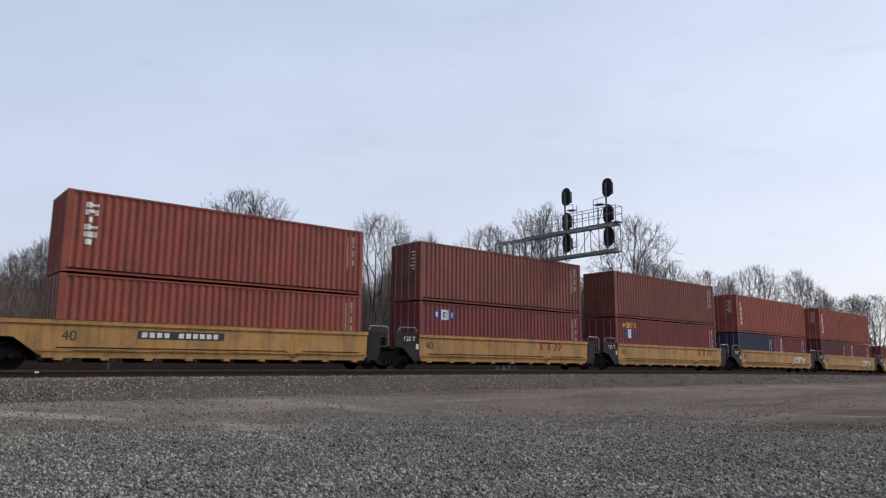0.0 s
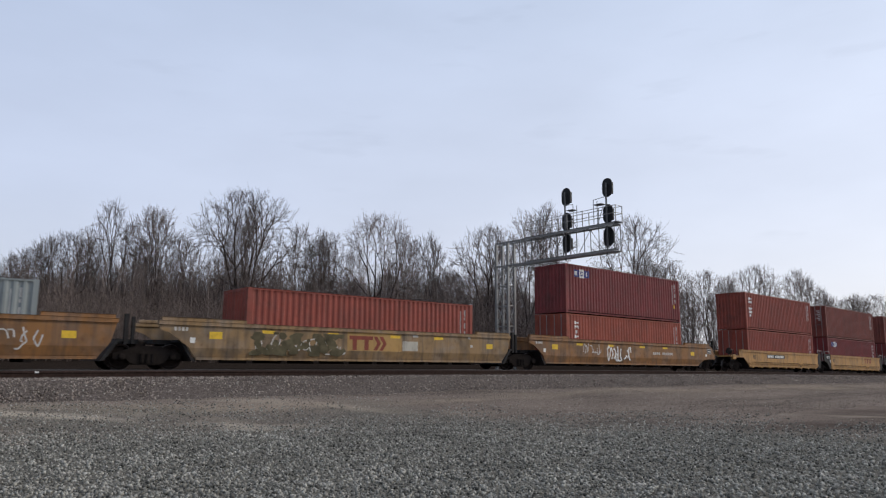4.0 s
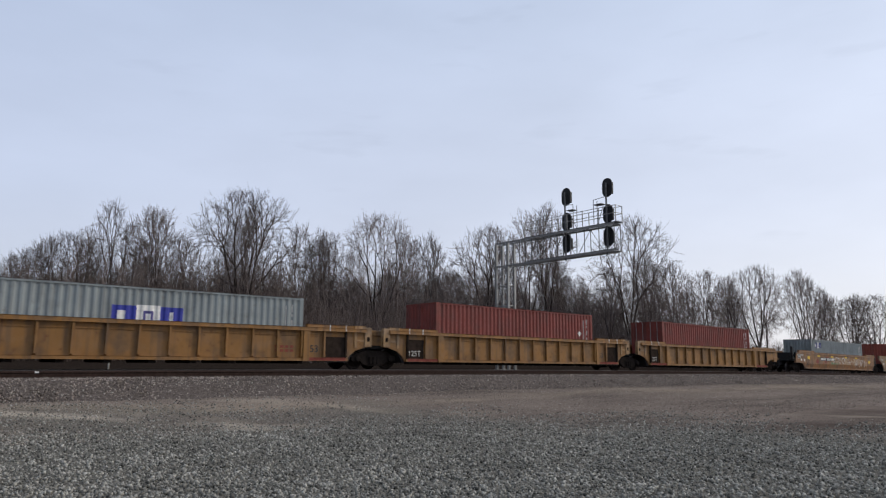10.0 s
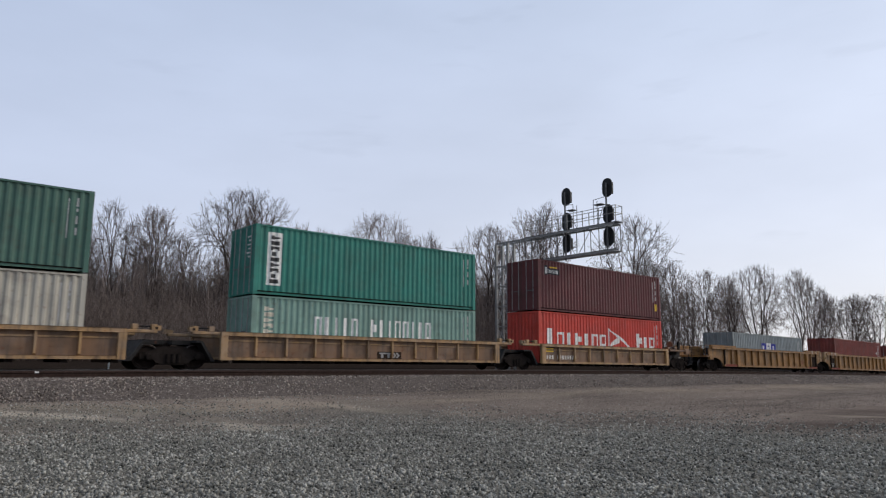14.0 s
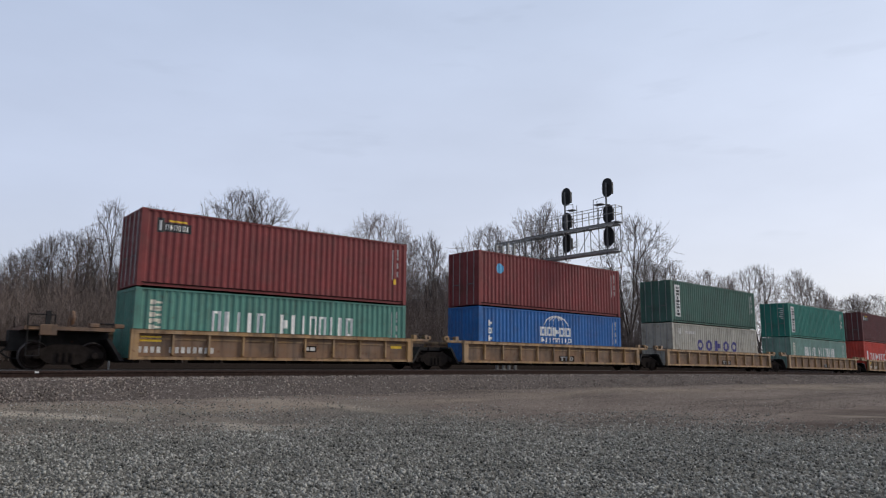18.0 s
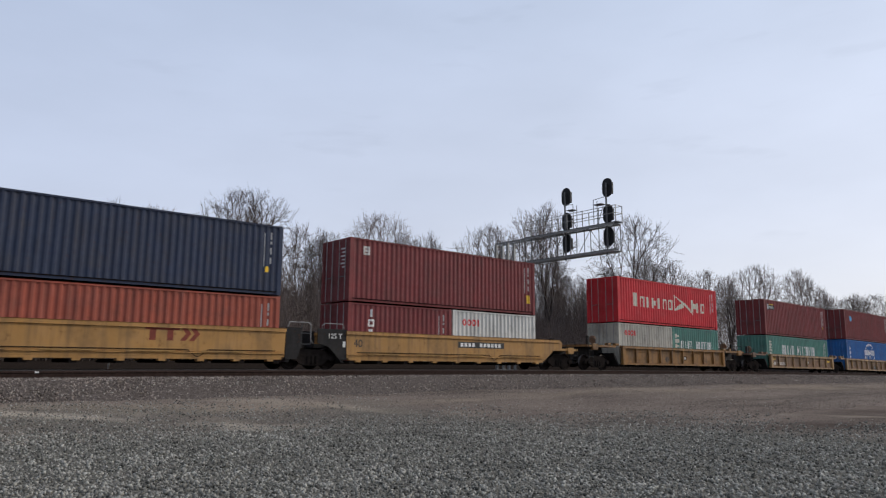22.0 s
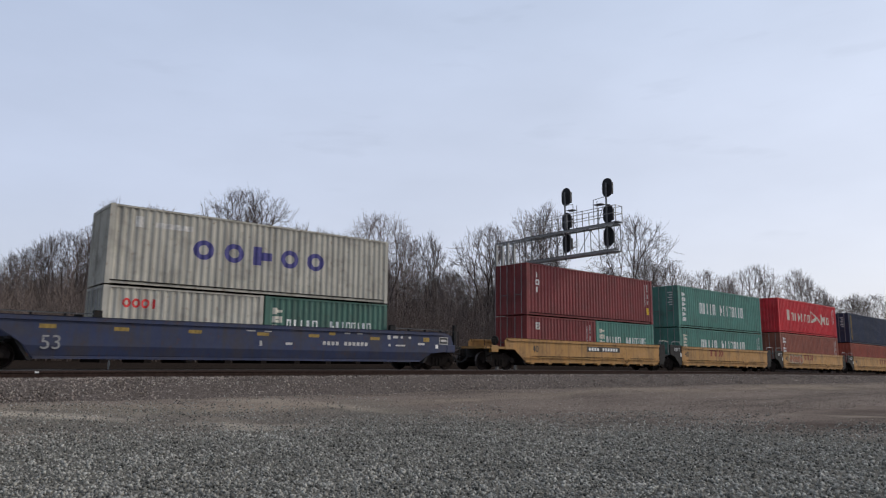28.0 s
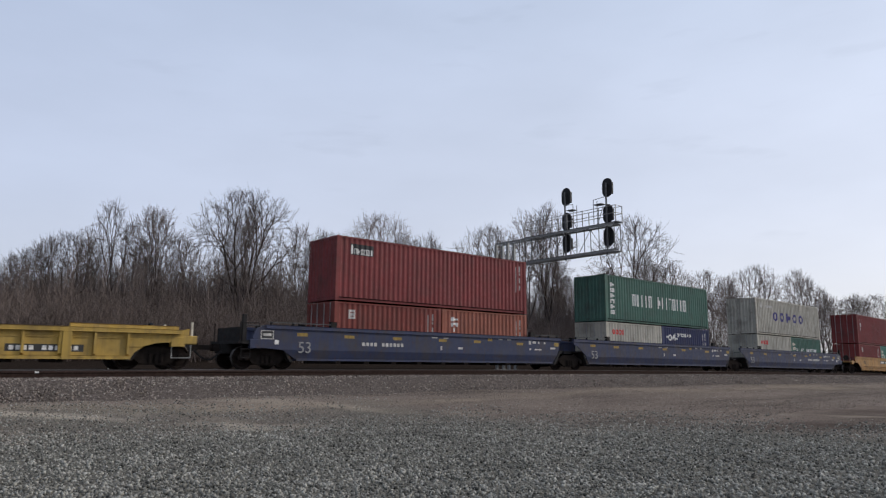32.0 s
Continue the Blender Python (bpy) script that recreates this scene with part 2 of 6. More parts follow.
RUST = plain("primer red", (0.20, 0.055, 0.042), 0.8, 0.0, 0.35, 4.0)
WHITE = plain("white marking paint", (0.72, 0.71, 0.67), 0.7, 0.0, 0.22, 6.0)
CREAM = plain("cream marking paint", (0.62, 0.57, 0.46), 0.7, 0.0, 0.2, 6.0)
YELLOW = plain("yellow marking paint", (0.72, 0.46, 0.03), 0.7, 0.0, 0.2, 6.0)
LOGO_BLUE = plain("blue marking paint", (0.045, 0.055, 0.20), 0.7, 0.0, 0.2, 6.0)
LOGO_COBALT = plain("cobalt blue marking paint", (0.028, 0.038, 0.29), 0.7, 0.0, 0.2, 6.0)
LOGO_NAVY = plain("violet-blue marking paint", (0.06, 0.055, 0.20), 0.7, 0.0, 0.25, 5.0)
LOGO_RED = plain("red marking paint", (0.62, 0.03, 0.03), 0.7, 0.0, 0.25, 6.0)
LOGO_BROWN = plain("red-brown marking paint", (0.20, 0.036, 0.018), 0.7, 0.0, 0.25, 5.0)
LOGO_BLACK = plain("black marking paint", (0.03, 0.03, 0.03), 0.7, 0.0, 0.25, 5.0)
LOGO_SKY = plain("light blue sticker", (0.10, 0.38, 0.62), 0.6, 0.0, 0.15, 5.0)
TAG_GREY = plain("spray paint, pale grey", (0.52, 0.50, 0.46), 0.8, 0.0, 0.35, 5.0)
TAG_SOFT = plain("weathered light stencil paint", (0.30, 0.295, 0.285), 0.8, 0.0, 0.3, 5.0)
TAG_RIM = plain("spray paint, dull grey-green", (0.30, 0.275, 0.215), 0.8, 0.0, 0.4, 4.0)
TAG_ROSE = plain("spray paint, faded red", (0.30, 0.125, 0.075), 0.8, 0.0, 0.4, 4.0)
TAG_MIST = plain("spray paint, washed-out blue-grey", (0.37, 0.27, 0.135), 0.8, 0.0, 0.4, 4.0)
TAG_WASH = plain("spray paint, washed-out beige", (0.36, 0.27, 0.185), 0.8, 0.0, 0.45, 4.0)
TAG_DARK = plain("spray paint, dull green-black", (0.10, 0.085, 0.05), 0.8, 0.0, 0.5, 3.0)
TAG_GREEN = plain("spray paint, green", (0.13, 0.23, 0.13), 0.8, 0.0, 0.35, 5.0)
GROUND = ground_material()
BALLAST = stone_material("ballast stone", (0.100, 0.082, 0.070), (0.355, 0.298, 0.255))
LANE = stone_material("brown lane pebbles", (0.075, 0.063, 0.052), (0.37, 0.32, 0.262))
GRAVEL = stone_material("loose grey gravel", (0.068, 0.066, 0.058), (0.385, 0.367, 0.316))
BED = plain("ballast bed", (0.128, 0.106, 0.091), 0.95, 0.0, 0.5, 14.0, 0.9)
OILY_SHADE = plain("oil-stained ballast with under-train shade", (0.036, 0.027, 0.022), 0.95, 0.0, 0.5, 9.0, 0.9)
RAIL = plain("rusty rail steel", (0.045, 0.028, 0.022), 0.75, 0.3, 0.35, 8.0, 0.2)
RAIL_TOP = plain("polished rail head", (0.14, 0.125, 0.115), 0.5, 0.8, 0.15, 8.0)
TIE = plain("creosoted oak tie", (0.055, 0.042, 0.034), 0.95, 0.0, 0.4, 6.0, 0.5, rand=0.25)
GALV = plain("galvanised steel", (0.31, 0.305, 0.295), 0.55, 0.45, 0.2, 6.0)
GALV_DARK = plain("weathered galvanised steel", (0.12, 0.12, 0.12), 0.7, 0.2, 0.25, 6.0)
SIGNAL = plain("matt black signal paint", (0.012, 0.012, 0.014), 0.6, 0.0, 0.3, 5.0)
LENS = plain("dark signal lens", (0.03, 0.02, 0.02), 0.15, 0.0, 0.1, 5.0)
BARK = plain("grey bark", (0.112, 0.092, 0.083), 0.95, 0.0, 0.35, 3.0, 0.4, rand=0.28)
BARK_DARK = plain("dark bark", (0.082, 0.067, 0.060), 0.95, 0.0, 0.35, 3.0, 0.4, rand=0.25)
TWIG = plain("brown-grey twigs", (0.176, 0.145, 0.133), 0.95, 0.0, 0.3, 1.0, rand=0.25)
BRUSH = plain("brown brush stems", (0.150, 0.120, 0.106), 0.95, 0.0, 0.35, 0.4, rand=0.4, island=True)
WOODS = plain("far bare stems", (0.185, 0.151, 0.137), 0.95, 0.0, 0.3, 0.2, rand=0.35, island=True)


# ---- mesh helpers ----
class Mesh:
    def __init__(self):
        self.v, self.f, self.k = [], [], []

    def add(self, verts, faces, slot=0):
        o = len(self.v)
        self.v += verts
        self.f += [tuple(o + i for i in f) for f in faces]
        self.k += [slot] * len(faces)
        return self

    def box(self, x0, x1, y0, y1, z0, z1, slot=0):
        x0, x1, y0, y1, z0, z1 = min(x0, x1), max(x0, x1), min(y0, y1), max(y0, y1), min(z0, z1), max(z0, z1)
        v = [(x, y, z) for z in (z0, z1) for y in (y0, y1) for x in (x0, x1)]
        return self.add(v, [(0, 2, 3, 1), (4, 5, 7, 6), (0, 1, 5, 4), (1, 3, 7, 5), (3, 2, 6, 7), (2, 0, 4, 6)], slot)

    def chamfer(self, x0, x1, y0, y1, z0, z1, c=0.02):
        """A box whose long edges along x are cut off."""
        p = [(y0 + c, z0), (y1 - c, z0), (y1, z0 + c), (y1, z1 - c), (y1 - c, z1), (y0 + c, z1), (y0, z1 - c), (y0, z0 + c)]
        return self.along_x(p, x0, x1)

    def along_x(self, p, x0, x1, slot=0):
        n = len(p)
        v = [(x0, y, z) for y, z in p] + [(x1, y, z) for y, z in p]
        f = [tuple(range(n))[::-1], tuple(range(n, 2 * n))] + [(i, (i + 1) % n, n + (i + 1) % n, n + i) for i in range(n)]
        return self.add(v, f, slot)

    def along_y(self, p, y0, y1, slot=0):
        n = len(p)
        v = [(x, y0, z) for x, z in p] + [(x, y1, z) for x, z in p]
        f = [tuple(range(n)), tuple(range(n, 2 * n))[::-1]] + [(i, n + i, n + (i + 1) % n, (i + 1) % n) for i in range(n)]
        return self.add(v, f, slot)

    def tube(self, a, b, r0, r1=None, n=6, caps=True, slot=0):
        r1 = r0 if r1 is None else r1
        a, b = Vector(a), Vector(b)
        d = (b - a).normalized()
        u = d.orthogonal().normalized()
        w = d.cross(u)
        ring = [(math.cos(2 * math.pi * i / n), math.sin(2 * math.pi * i / n)) for i in range(n)]
        v = [tuple(a + r0 * (c * u + s * w)) for c, s in ring] + [tuple(b + r1 * (c * u + s * w)) for c, s in ring]
        f = [(i, (i + 1) % n, n + (i + 1) % n, n + i) for i in range(n)]
        if caps:
            f += [tuple(range(n))[::-1], tuple(range(n, 2 * n))]
        return self.add(v, f, slot)

    def lathe(self, prof, axis="y", n=20, at=(0, 0, 0), slot=0):
        """prof: pairs of place along the axis and radius."""
        v, f = [], []
        for y, r in prof:
            for i in range(n):
                c, s = math.cos(2 * math.pi * i / n) * r, math.sin(2 * math.pi * i / n) * r
                p = {"y": (c, y, s), "x": (y, c, s), "z": (c, s, y)}[axis]
                v.append((p[0] + at[0], p[1] + at[1], p[2] + at[2]))
        for j in range(len(prof) - 1):
            f += [(j * n + i, j * n + (i + 1) % n, (j + 1) * n + (i + 1) % n, (j + 1) * n + i) for i in range(n)]
        return self.add(v, f, slot)

    def data(self, name, *mats):
        me = bpy.data.meshes.new(name)
        me.from_pydata(self.v, [], self.f)
        for m in mats:
            me.materials.append(m)
        if len(mats) > 1:
            me.polygons.foreach_set("material_index", self.k)
        bm = bmesh.new()
        bm.from_mesh(me)
        bmesh.ops.recalc_face_normals(bm, faces=bm.faces)
        bm.to_mesh(me)
        bm.free()
        return me


def part(name, mesh, material, parent, label=""):
    """Links a Mesh, or mesh data, as one object under a thing or a part."""
    if isinstance(mesh, Mesh):
        mats = material if isinstance(material, (tuple, list)) else (material,)
        mesh = mesh.data(name, *mats)
    ob = new(name, mesh)
    ob.parent = parent
    return tagged(ob, label)


def smooth(ob):
    ob.data.polygons.foreach_set("use_smooth", [True] * len(ob.data.polygons))
    return ob


def big_mesh(name, verts, faces, material):
    """A joined mesh from arrays of triangles or quads, all faces of one size."""
    verts, faces = np.asarray(verts, np.float32), np.asarray(faces, np.int32)
    me = bpy.data.meshes.new(name)
    n, k = faces.shape
    me.vertices.add(len(verts))
    me.vertices.foreach_set("co", verts.ravel())
    me.loops.add(n * k)
    me.loops.foreach_set("vertex_index", faces.ravel())
    me.polygons.add(n)
    me.polygons.foreach_set("loop_start", np.arange(0, n * k, k, dtype=np.int32))
    me.polygons.foreach_set("loop_total", np.full(n, k, np.int32))
    me.update(calc_edges=True)
    me.validate()
    me.materials.append(material)
    return me


# ---- the line of the track: straight, then bending gently off and falling ----
BEND, FALL = 0.977e-4, 1.124e-4
NEAR_Y, FAR_Y = 23.22, 27.42


def along(x):
    """How far the line has turned aside, has fallen, and its two slopes, at x along it."""
    u = min(max(x, 0.0), 130.0)
    rest = max(x - 130.0, 0.0)
    sy, sz = 2 * BEND * u, 2 * FALL * u
    fall = FALL * u * u + sz * 60.0 * (1 - math.exp(-rest / 60.0))
    return BEND * u * u + sy * rest, fall, sy, sz * math.exp(-rest / 60.0)


def on_track(x, y):
    dy, dz, sy, sz = along(x)
    return Matrix.Translation((x, y + dy, -dz)) @ pose(0, 0, 0, 0, math.degrees(math.atan(sz)), math.degrees(math.atan(sy)))


def step(a, b, v):
    u = min(max((v - a) / (b - a), 0.0), 1.0)
    return u * u * (3 - 2 * u)


def ground_z(x, y):
    dy, dz, _, _ = along(x)
    q = y - dy
    z = -1.07 + 0.36 * step(13.5, 20.0, q) + 0.66 * step(26.0, 33.5, q) + 0.75 * step(34.0, 56.0, q)
    z += 0.05 * noise.noise((x * 0.22, y * 0.22, 0.0)) + 0.018 * noise.noise((x * 1.3, y * 1.3, 4.0))
    return z - dz * step(8, 22, y)


def spread(lo, hi, fine_lo, fine_hi, pitch, growth=1.22):
    s = list(np.arange(fine_lo, fine_hi + pitch, pitch))
    d, x = pitch, s[-1]
    while x < hi:
        d *= growth
        x += d
        s.append(x)
    d, x = pitch, s[0]
    while x > lo:
        d *= growth
        x -= d
        s.insert(0, x)
    return s


xs, ys = spread(-4000, 4000, -4, 60, 0.5), spread(-4000, 4000, 3, 34, 0.4)
gv = [(x, y, ground_z(x, y)) for y in ys for x in xs]
gf = [(j * len(xs) + i, j * len(xs) + i + 1, (j + 1) * len(xs) + i + 1, (j + 1) * len(xs) + i) for j in range(len(ys) - 1) for i in range(len(xs) - 1)]
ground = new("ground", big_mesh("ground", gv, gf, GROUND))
smooth(ground)
tagged(ground, "grey gravel yard with a brown dirt lane and pale wheel tracks", "ground", kind="structure")

# the ballast bed that carries both tracks
BED_PROFILE = [(-6.2, -0.95), (-5.6, -0.74), (-4.95, -0.42), (-4.45, -0.225), (-4.0, -0.19), (4.0, -0.19), (4.7, -0.3), (6.6, -1.3)]
bv, bf = [], []
bed_x = [-60 + 2.0 * i for i in range(31)] + [0.5 * i for i in range(1, 240)] + [120 + 6.0 * i for i in range(60)]
for x in bed_x:
    dy, dz, sy, _ = along(x)
    for q, z in BED_PROFILE:
        bv.append((x, 25.32 + dy + q + 0.12 * noise.noise((x * 0.6, q, 2.0)), z - dz + (0.03 * noise.noise((x * 1.1, q * 2, 7.0)) if abs(q) > 4.2 else 0)))
nb = len(BED_PROFILE)
for j in range(len(bed_x) - 1):
    bf += [(j * nb + i, (j + 1) * nb + i, (j + 1) * nb + i + 1, j * nb + i + 1) for i in range(nb - 1)]
bed_mesh = big_mesh("ballast_bed", bv, bf, BED)
# flat top in a darker colour: oil stains plus painted shade below the train
bed_mesh.materials.append(OILY_SHADE)
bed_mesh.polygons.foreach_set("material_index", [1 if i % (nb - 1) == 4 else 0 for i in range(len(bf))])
bed = new("ballast_bed", bed_mesh)
tagged(bed, "raised bed of grey crushed stone under two tracks", "ballast", kind="structure")


# ---- loose stones ----
def pale_track(x, y):
    """How far a place lies within the worn wheel track that swings round the yard."""
    f, side = 0.6392 * x + 0.7690 * y, 0.7690 * x - 0.6392 * y
    f += 0.9 * noise.noise((0.3 * x, 0.3 * y, 5.0)) + 0.02 * side
    return step(0.75, 0.15, abs(f - 15.5)) * step(-1.0, -6.0, side)


def stones(name, places, sizes, material, label):
    n = len(places)
    rng = np.random.default_rng(5)
    base = np.array([(1, 0, 0), (-1, 0, 0), (0, 1, 0), (0, -1, 0), (0, 0, 1), (0, 0, -1)], np.float32)
    tri = np.array([(0, 2, 4), (2, 1, 4), (1, 3, 4), (3, 0, 4), (2, 0, 5), (1, 2, 5), (3, 1, 5), (0, 3, 5)], np.int32)
    q = rng.normal(size=(n, 4)).astype(np.float32)
    q /= np.linalg.norm(q, axis=1)[:, None]
    w, x, y, z = q.T
    rot = np.stack([np.stack([1 - 2 * (y * y + z * z), 2 * (x * y - w * z), 2 * (x * z + w * y)], 1),
                    np.stack([2 * (x * y + w * z), 1 - 2 * (x * x + z * z), 2 * (y * z - w * x)], 1),
                    np.stack([2 * (x * z - w * y), 2 * (y * z + w * x), 1 - 2 * (x * x + y * y)], 1)], 1)
    loc = base[None] * rng.uniform(0.55, 1.15, (n, 6, 1)) + rng.normal(0, 0.16, (n, 6, 3))
    v = np.einsum("nij,nkj->nki", rot, loc) * np.asarray(sizes)[:, None, None] + np.asarray(places)[:, None, :]
    f = (tri[None] + 6 * np.arange(n)[:, None, None]).reshape(-1, 3)
    ob = new(name, big_mesh(name, v.reshape(-1, 3), f, material))
    return tagged(ob, label, "gravel", kind="stuff")


rng = np.random.default_rng(11)
spots, sizes = [], []
while len(spots) < 86000:
    a = rng.uniform(radians(12), radians(88))
    r = 4.2 + 18.0 * rng.random() ** 1.5
    x, y = r * math.cos(a), r * math.sin(a)
    edge = r + 4.5 * noise.noise((0.2 * x, 0.55 * y, 9.0)) + 1.5 * noise.noise((1.1 * x, 1.6 * y, 3.0))
    if y > 19.3 or rng.random() < (edge - 14.0) / 7.5:
        continue
    if pale_track(x, y) > 0.35 and rng.random() < 0.75:
        continue
    d = 0.0105 + 0.025 * rng.random() ** 1.9
    spots.append((x, y, ground_z(x, y) + 0.25 * d))
    sizes.append(d)
more = []
while len(more) < 30000:
    x, y = 2.0 + 62.0 * rng.random() ** 1.7, 9.0 + 11.2 * rng.random()
    if math.hypot(x, y) > 13.5:
        more.append((x, y, ground_z(x, y) + 0.003))
stones("lane_pebbles", more, 0.009 + 0.019 * rng.random(len(more)) ** 2, LANE, "small brown and pale pebbles strewn on the dirt lane")
stones("gravel", spots, sizes, GRAVEL, "loose grey crushed gravel spread over the yard")
spots, sizes = [], []
while len(spots) < 34000:
    x = 1.5 + 95.0 * rng.random() ** 1.6
    q = rng.uniform(-6.3, -3.2) if rng.random() < 0.85 else rng.uniform(-3.2, 0.3)
    z = np.interp(q, [p[0] for p in BED_PROFILE], [p[1] for p in BED_PROFILE])
    dy, dz, _, _ = along(x)
    d = 0.018 + 0.024 * rng.random() ** 1.5
    if -2.95 < q < -2.6 or -1.55 < q < -1.2:
        continue
    spots.append((x, 25.32 + dy + q, z - dz + 0.15 * d))
    sizes.append(d)
stones("ballast_stones", spots, sizes, BALLAST, "coarse grey ballast stones on the shoulder of the track")


# ---- rails and ties ----
HEAD = [(-0.036, -0.036), (-0.036, -0.006), (-0.028, 0.0), (0.028, 0.0), (0.036, -0.006), (0.036, -0.036)]
WEB = [(-0.036, -0.037), (0.036, -0.037), (0.009, -0.05), (0.009, -0.145), (0.07, -0.16), (0.07, -0.172), (-0.07, -0.172), (-0.07, -0.16), (-0.009, -0.145), (-0.009, -0.05)]


def swept(profile, y, xs):
    v, f, n = [], [], len(profile)
    for x in xs:
        dy, dz, _, _ = along(x)
        v += [(x, y + dy + a, b - dz) for a, b in profile]
    for j in range(len(xs) - 1):
        f += [(j * n + i, j * n + (i + 1) % n, (j + 1) * n + (i + 1) % n, (j + 1) * n + i) for i in range(n)]
    m = Mesh()
    return m.add(v, f)


rail_x = [-120, -60, -20, 0] + [4.0 * i for i in range(1, 34)] + [140 + 12.0 * i for i in range(12)]
TRACKS = []
for y, words in ((NEAR_Y, "empty railway track with rusty rails on ballast"), (FAR_Y, "railway track in use under the freight train")):
    track = tagged(new("track"), words, "railway track", "the two tracks", "structure")
    for side in (-0.753, 0.753):
        rail = part("rail", swept(WEB, y + side, rail_x), RAIL, track, "rusty steel rail")
        part("rail_head", swept(HEAD, y + side, rail_x), RAIL_TOP if y == FAR_Y else RAIL, rail, "worn top of the rail")
    TRACKS.append((track, y))


# ---- signal bracket ----
def signal_bridge():
    top = tagged(new("signal_bridge"), "galvanised cantilever signal bridge reaching over both tracks", "signal bridge")
    X0, X1 = 32.6, 33.2
    Y0, Y1, YE = 32.4, 33.5, 23.75
    base_z = ground_z(33, 33) - 0.1
    ZB, ZT = 6.72, 8.3
    for x in (X0, X1):
        for y in (Y0, Y1):
            part("mast_leg", Mesh().box(x - 0.075, x + 0.075, y - 0.075, y + 0.075, base_z, ZT), GALV, top)
    part("footing", Mesh().box(X0 - 0.15, X1 + 0.15, Y0 - 0.15, Y1 + 0.15, base_z - 0.3, base_z + 0.16), plain("footing concrete", (0.34, 0.32, 0.29), 0.9), top)
    lev = [base_z + 0.3 + (ZB - base_z - 0.3) * i / 5 for i in range(6)]
    for i in range(5):
        a, b = lev[i], lev[i + 1]
        m = Mesh()
        for x in (X0, X1):
            m.tube((x, Y0, a), (x, Y1, b), 0.032, n=5).tube((x, Y1, a), (x, Y0, b), 0.032, n=5).tube((x, Y0, b), (x, Y1, b), 0.032, n=5)
        for y in (Y0, Y1):
            m.tube((X0, y, a), (X1, y, b), 0.032, n=5).tube((X1, y, a), (X0, y, b), 0.032, n=5).tube((X0, y, b), (X1, y, b), 0.032, n=5)
        part("lattice", m, GALV, top)
    for x in (X0, X1):
        for z in (ZB, ZT):
            part("chord", Mesh().box(x - 0.045, x + 0.045, YE, Y1, z - 0.055, z + 0.055), GALV, top)
    n = 8
    for i in range(n):
        ya, yb = Y0 - (Y0 - YE) * i / n, Y0 - (Y0 - YE) * (i + 1) / n
        for x in (X0, X1):
            part("upright", Mesh().tube((x, yb, ZB), (x, yb, ZT), 0.026, n=5), GALV_DARK, top)
            if x == X1:
                part("brace", Mesh().tube((x, ya, ZB if i % 2 else ZT), (x, yb, ZT if i % 2 else ZB), 0.018, n=5), GALV_DARK, top)
        for z in (ZB, ZT):
            part("cross_tie", Mesh().tube((X0, yb, z), (X1, yb, z), 0.026, n=5), GALV_DARK, top)
    # walkway with its handrail
    for q in range(6):
        part("grating_bar", Mesh().box(X0 + 0.1 + 0.11 * q, X0 + 0.13 + 0.11 * q, YE - 0.15, 30.9, ZT + 0.095, ZT + 0.14), GALV_DARK, top, "grey steel grating bar")
    for q in range(4):
        part("grating_bar", Mesh().box(X0 + 0.1 + 0.11 * q, X0 + 0.13 + 0.11 * q, YE, 30.9, ZB + 0.095, ZB + 0.13), GALV_DARK, top)
    for x in (X0 + 0.05, X1 + 0.08):
        for z in (0.5, 0.95):
            part("handrail", Mesh().tube((x, YE - 0.1, ZT + 0.14 + z), (x, 30.9, ZT + 0.14 + z), 0.02, n=5), GALV, top)
        for i in range(7):
            y = YE - 0.1 + (31.0 - YE) * i / 6
            part("rail_post", Mesh().box(x - 0.02, x + 0.02, y - 0.02, y + 0.02, ZT + 0.14, ZT + 1.1), GALV, top)
    for z in (0.5, 0.95):
        part("handrail", Mesh().tube((X0 + 0.05, YE - 0.1, ZT + 0.14 + z), (X1 + 0.08, YE - 0.1, ZT + 0.14 + z), 0.02, n=5), GALV, top)
    for y in (30.4, 30.8):
        part("ladder_stile", Mesh().tube((X1 + 0.05, y, ZB), (X1 + 0.05, y, ZT + 1.7), 0.022, n=5), GALV, top)
    for i in range(10):
        part("ladder_rung", Mesh().tube((X1 + 0.05, 30.4, ZB + 0.15 + 0.32 * i), (X1 + 0.05, 30.8, ZB + 0.15 + 0.32 * i), 0.014, n=5), GALV, top)
    for y, words in ((27.72, "upper"), (24.55, "upper")):
        part("signal_mast", Mesh().tube((X1 - 0.18, y, ZB - 0.15), (X1 - 0.18, y, 10.95), 0.055, n=8), GALV_DARK, top, "dark grey round signal mast")
        for z in (10.67, 9.07, 7.68):
            head = Mesh()
            # oval background plate, seen from its back; the lamp case and its hoods lie behind it
            oval = []
            for i in range(28):
                a = 2 * math.pi * i / 28
                oval.append((0.36 * math.cos(a), 0.22 * max(-1.0, min(1.0, 4 * math.sin(a))) + 0.36 * math.sin(a)))
            xb = X1 - 0.06
            vs = [(xb, y + a, z + b) for a, b in oval] + [(xb + 0.03, y + a, z + b) for a, b in oval]
            k = len(oval)
            head.add(vs, [tuple(range(k)), tuple(range(k, 2 * k))[::-1]] + [(i, (i + 1) % k, k + (i + 1) % k, k + i) for i in range(k)])
            hd = part("signal_head", head, SIGNAL, top, "black oval signal target")
            part("case", Mesh().chamfer(xb + 0.032, xb + 0.36, y - 0.19, y + 0.19, z - 0.36, z + 0.36, 0.04), SIGNAL, hd)
            part("clamp", Mesh().box(xb - 0.07, xb - 0.004, y - 0.09, y + 0.09, z - 0.16, z + 0.16), SIGNAL, hd)
            xb += 0.33
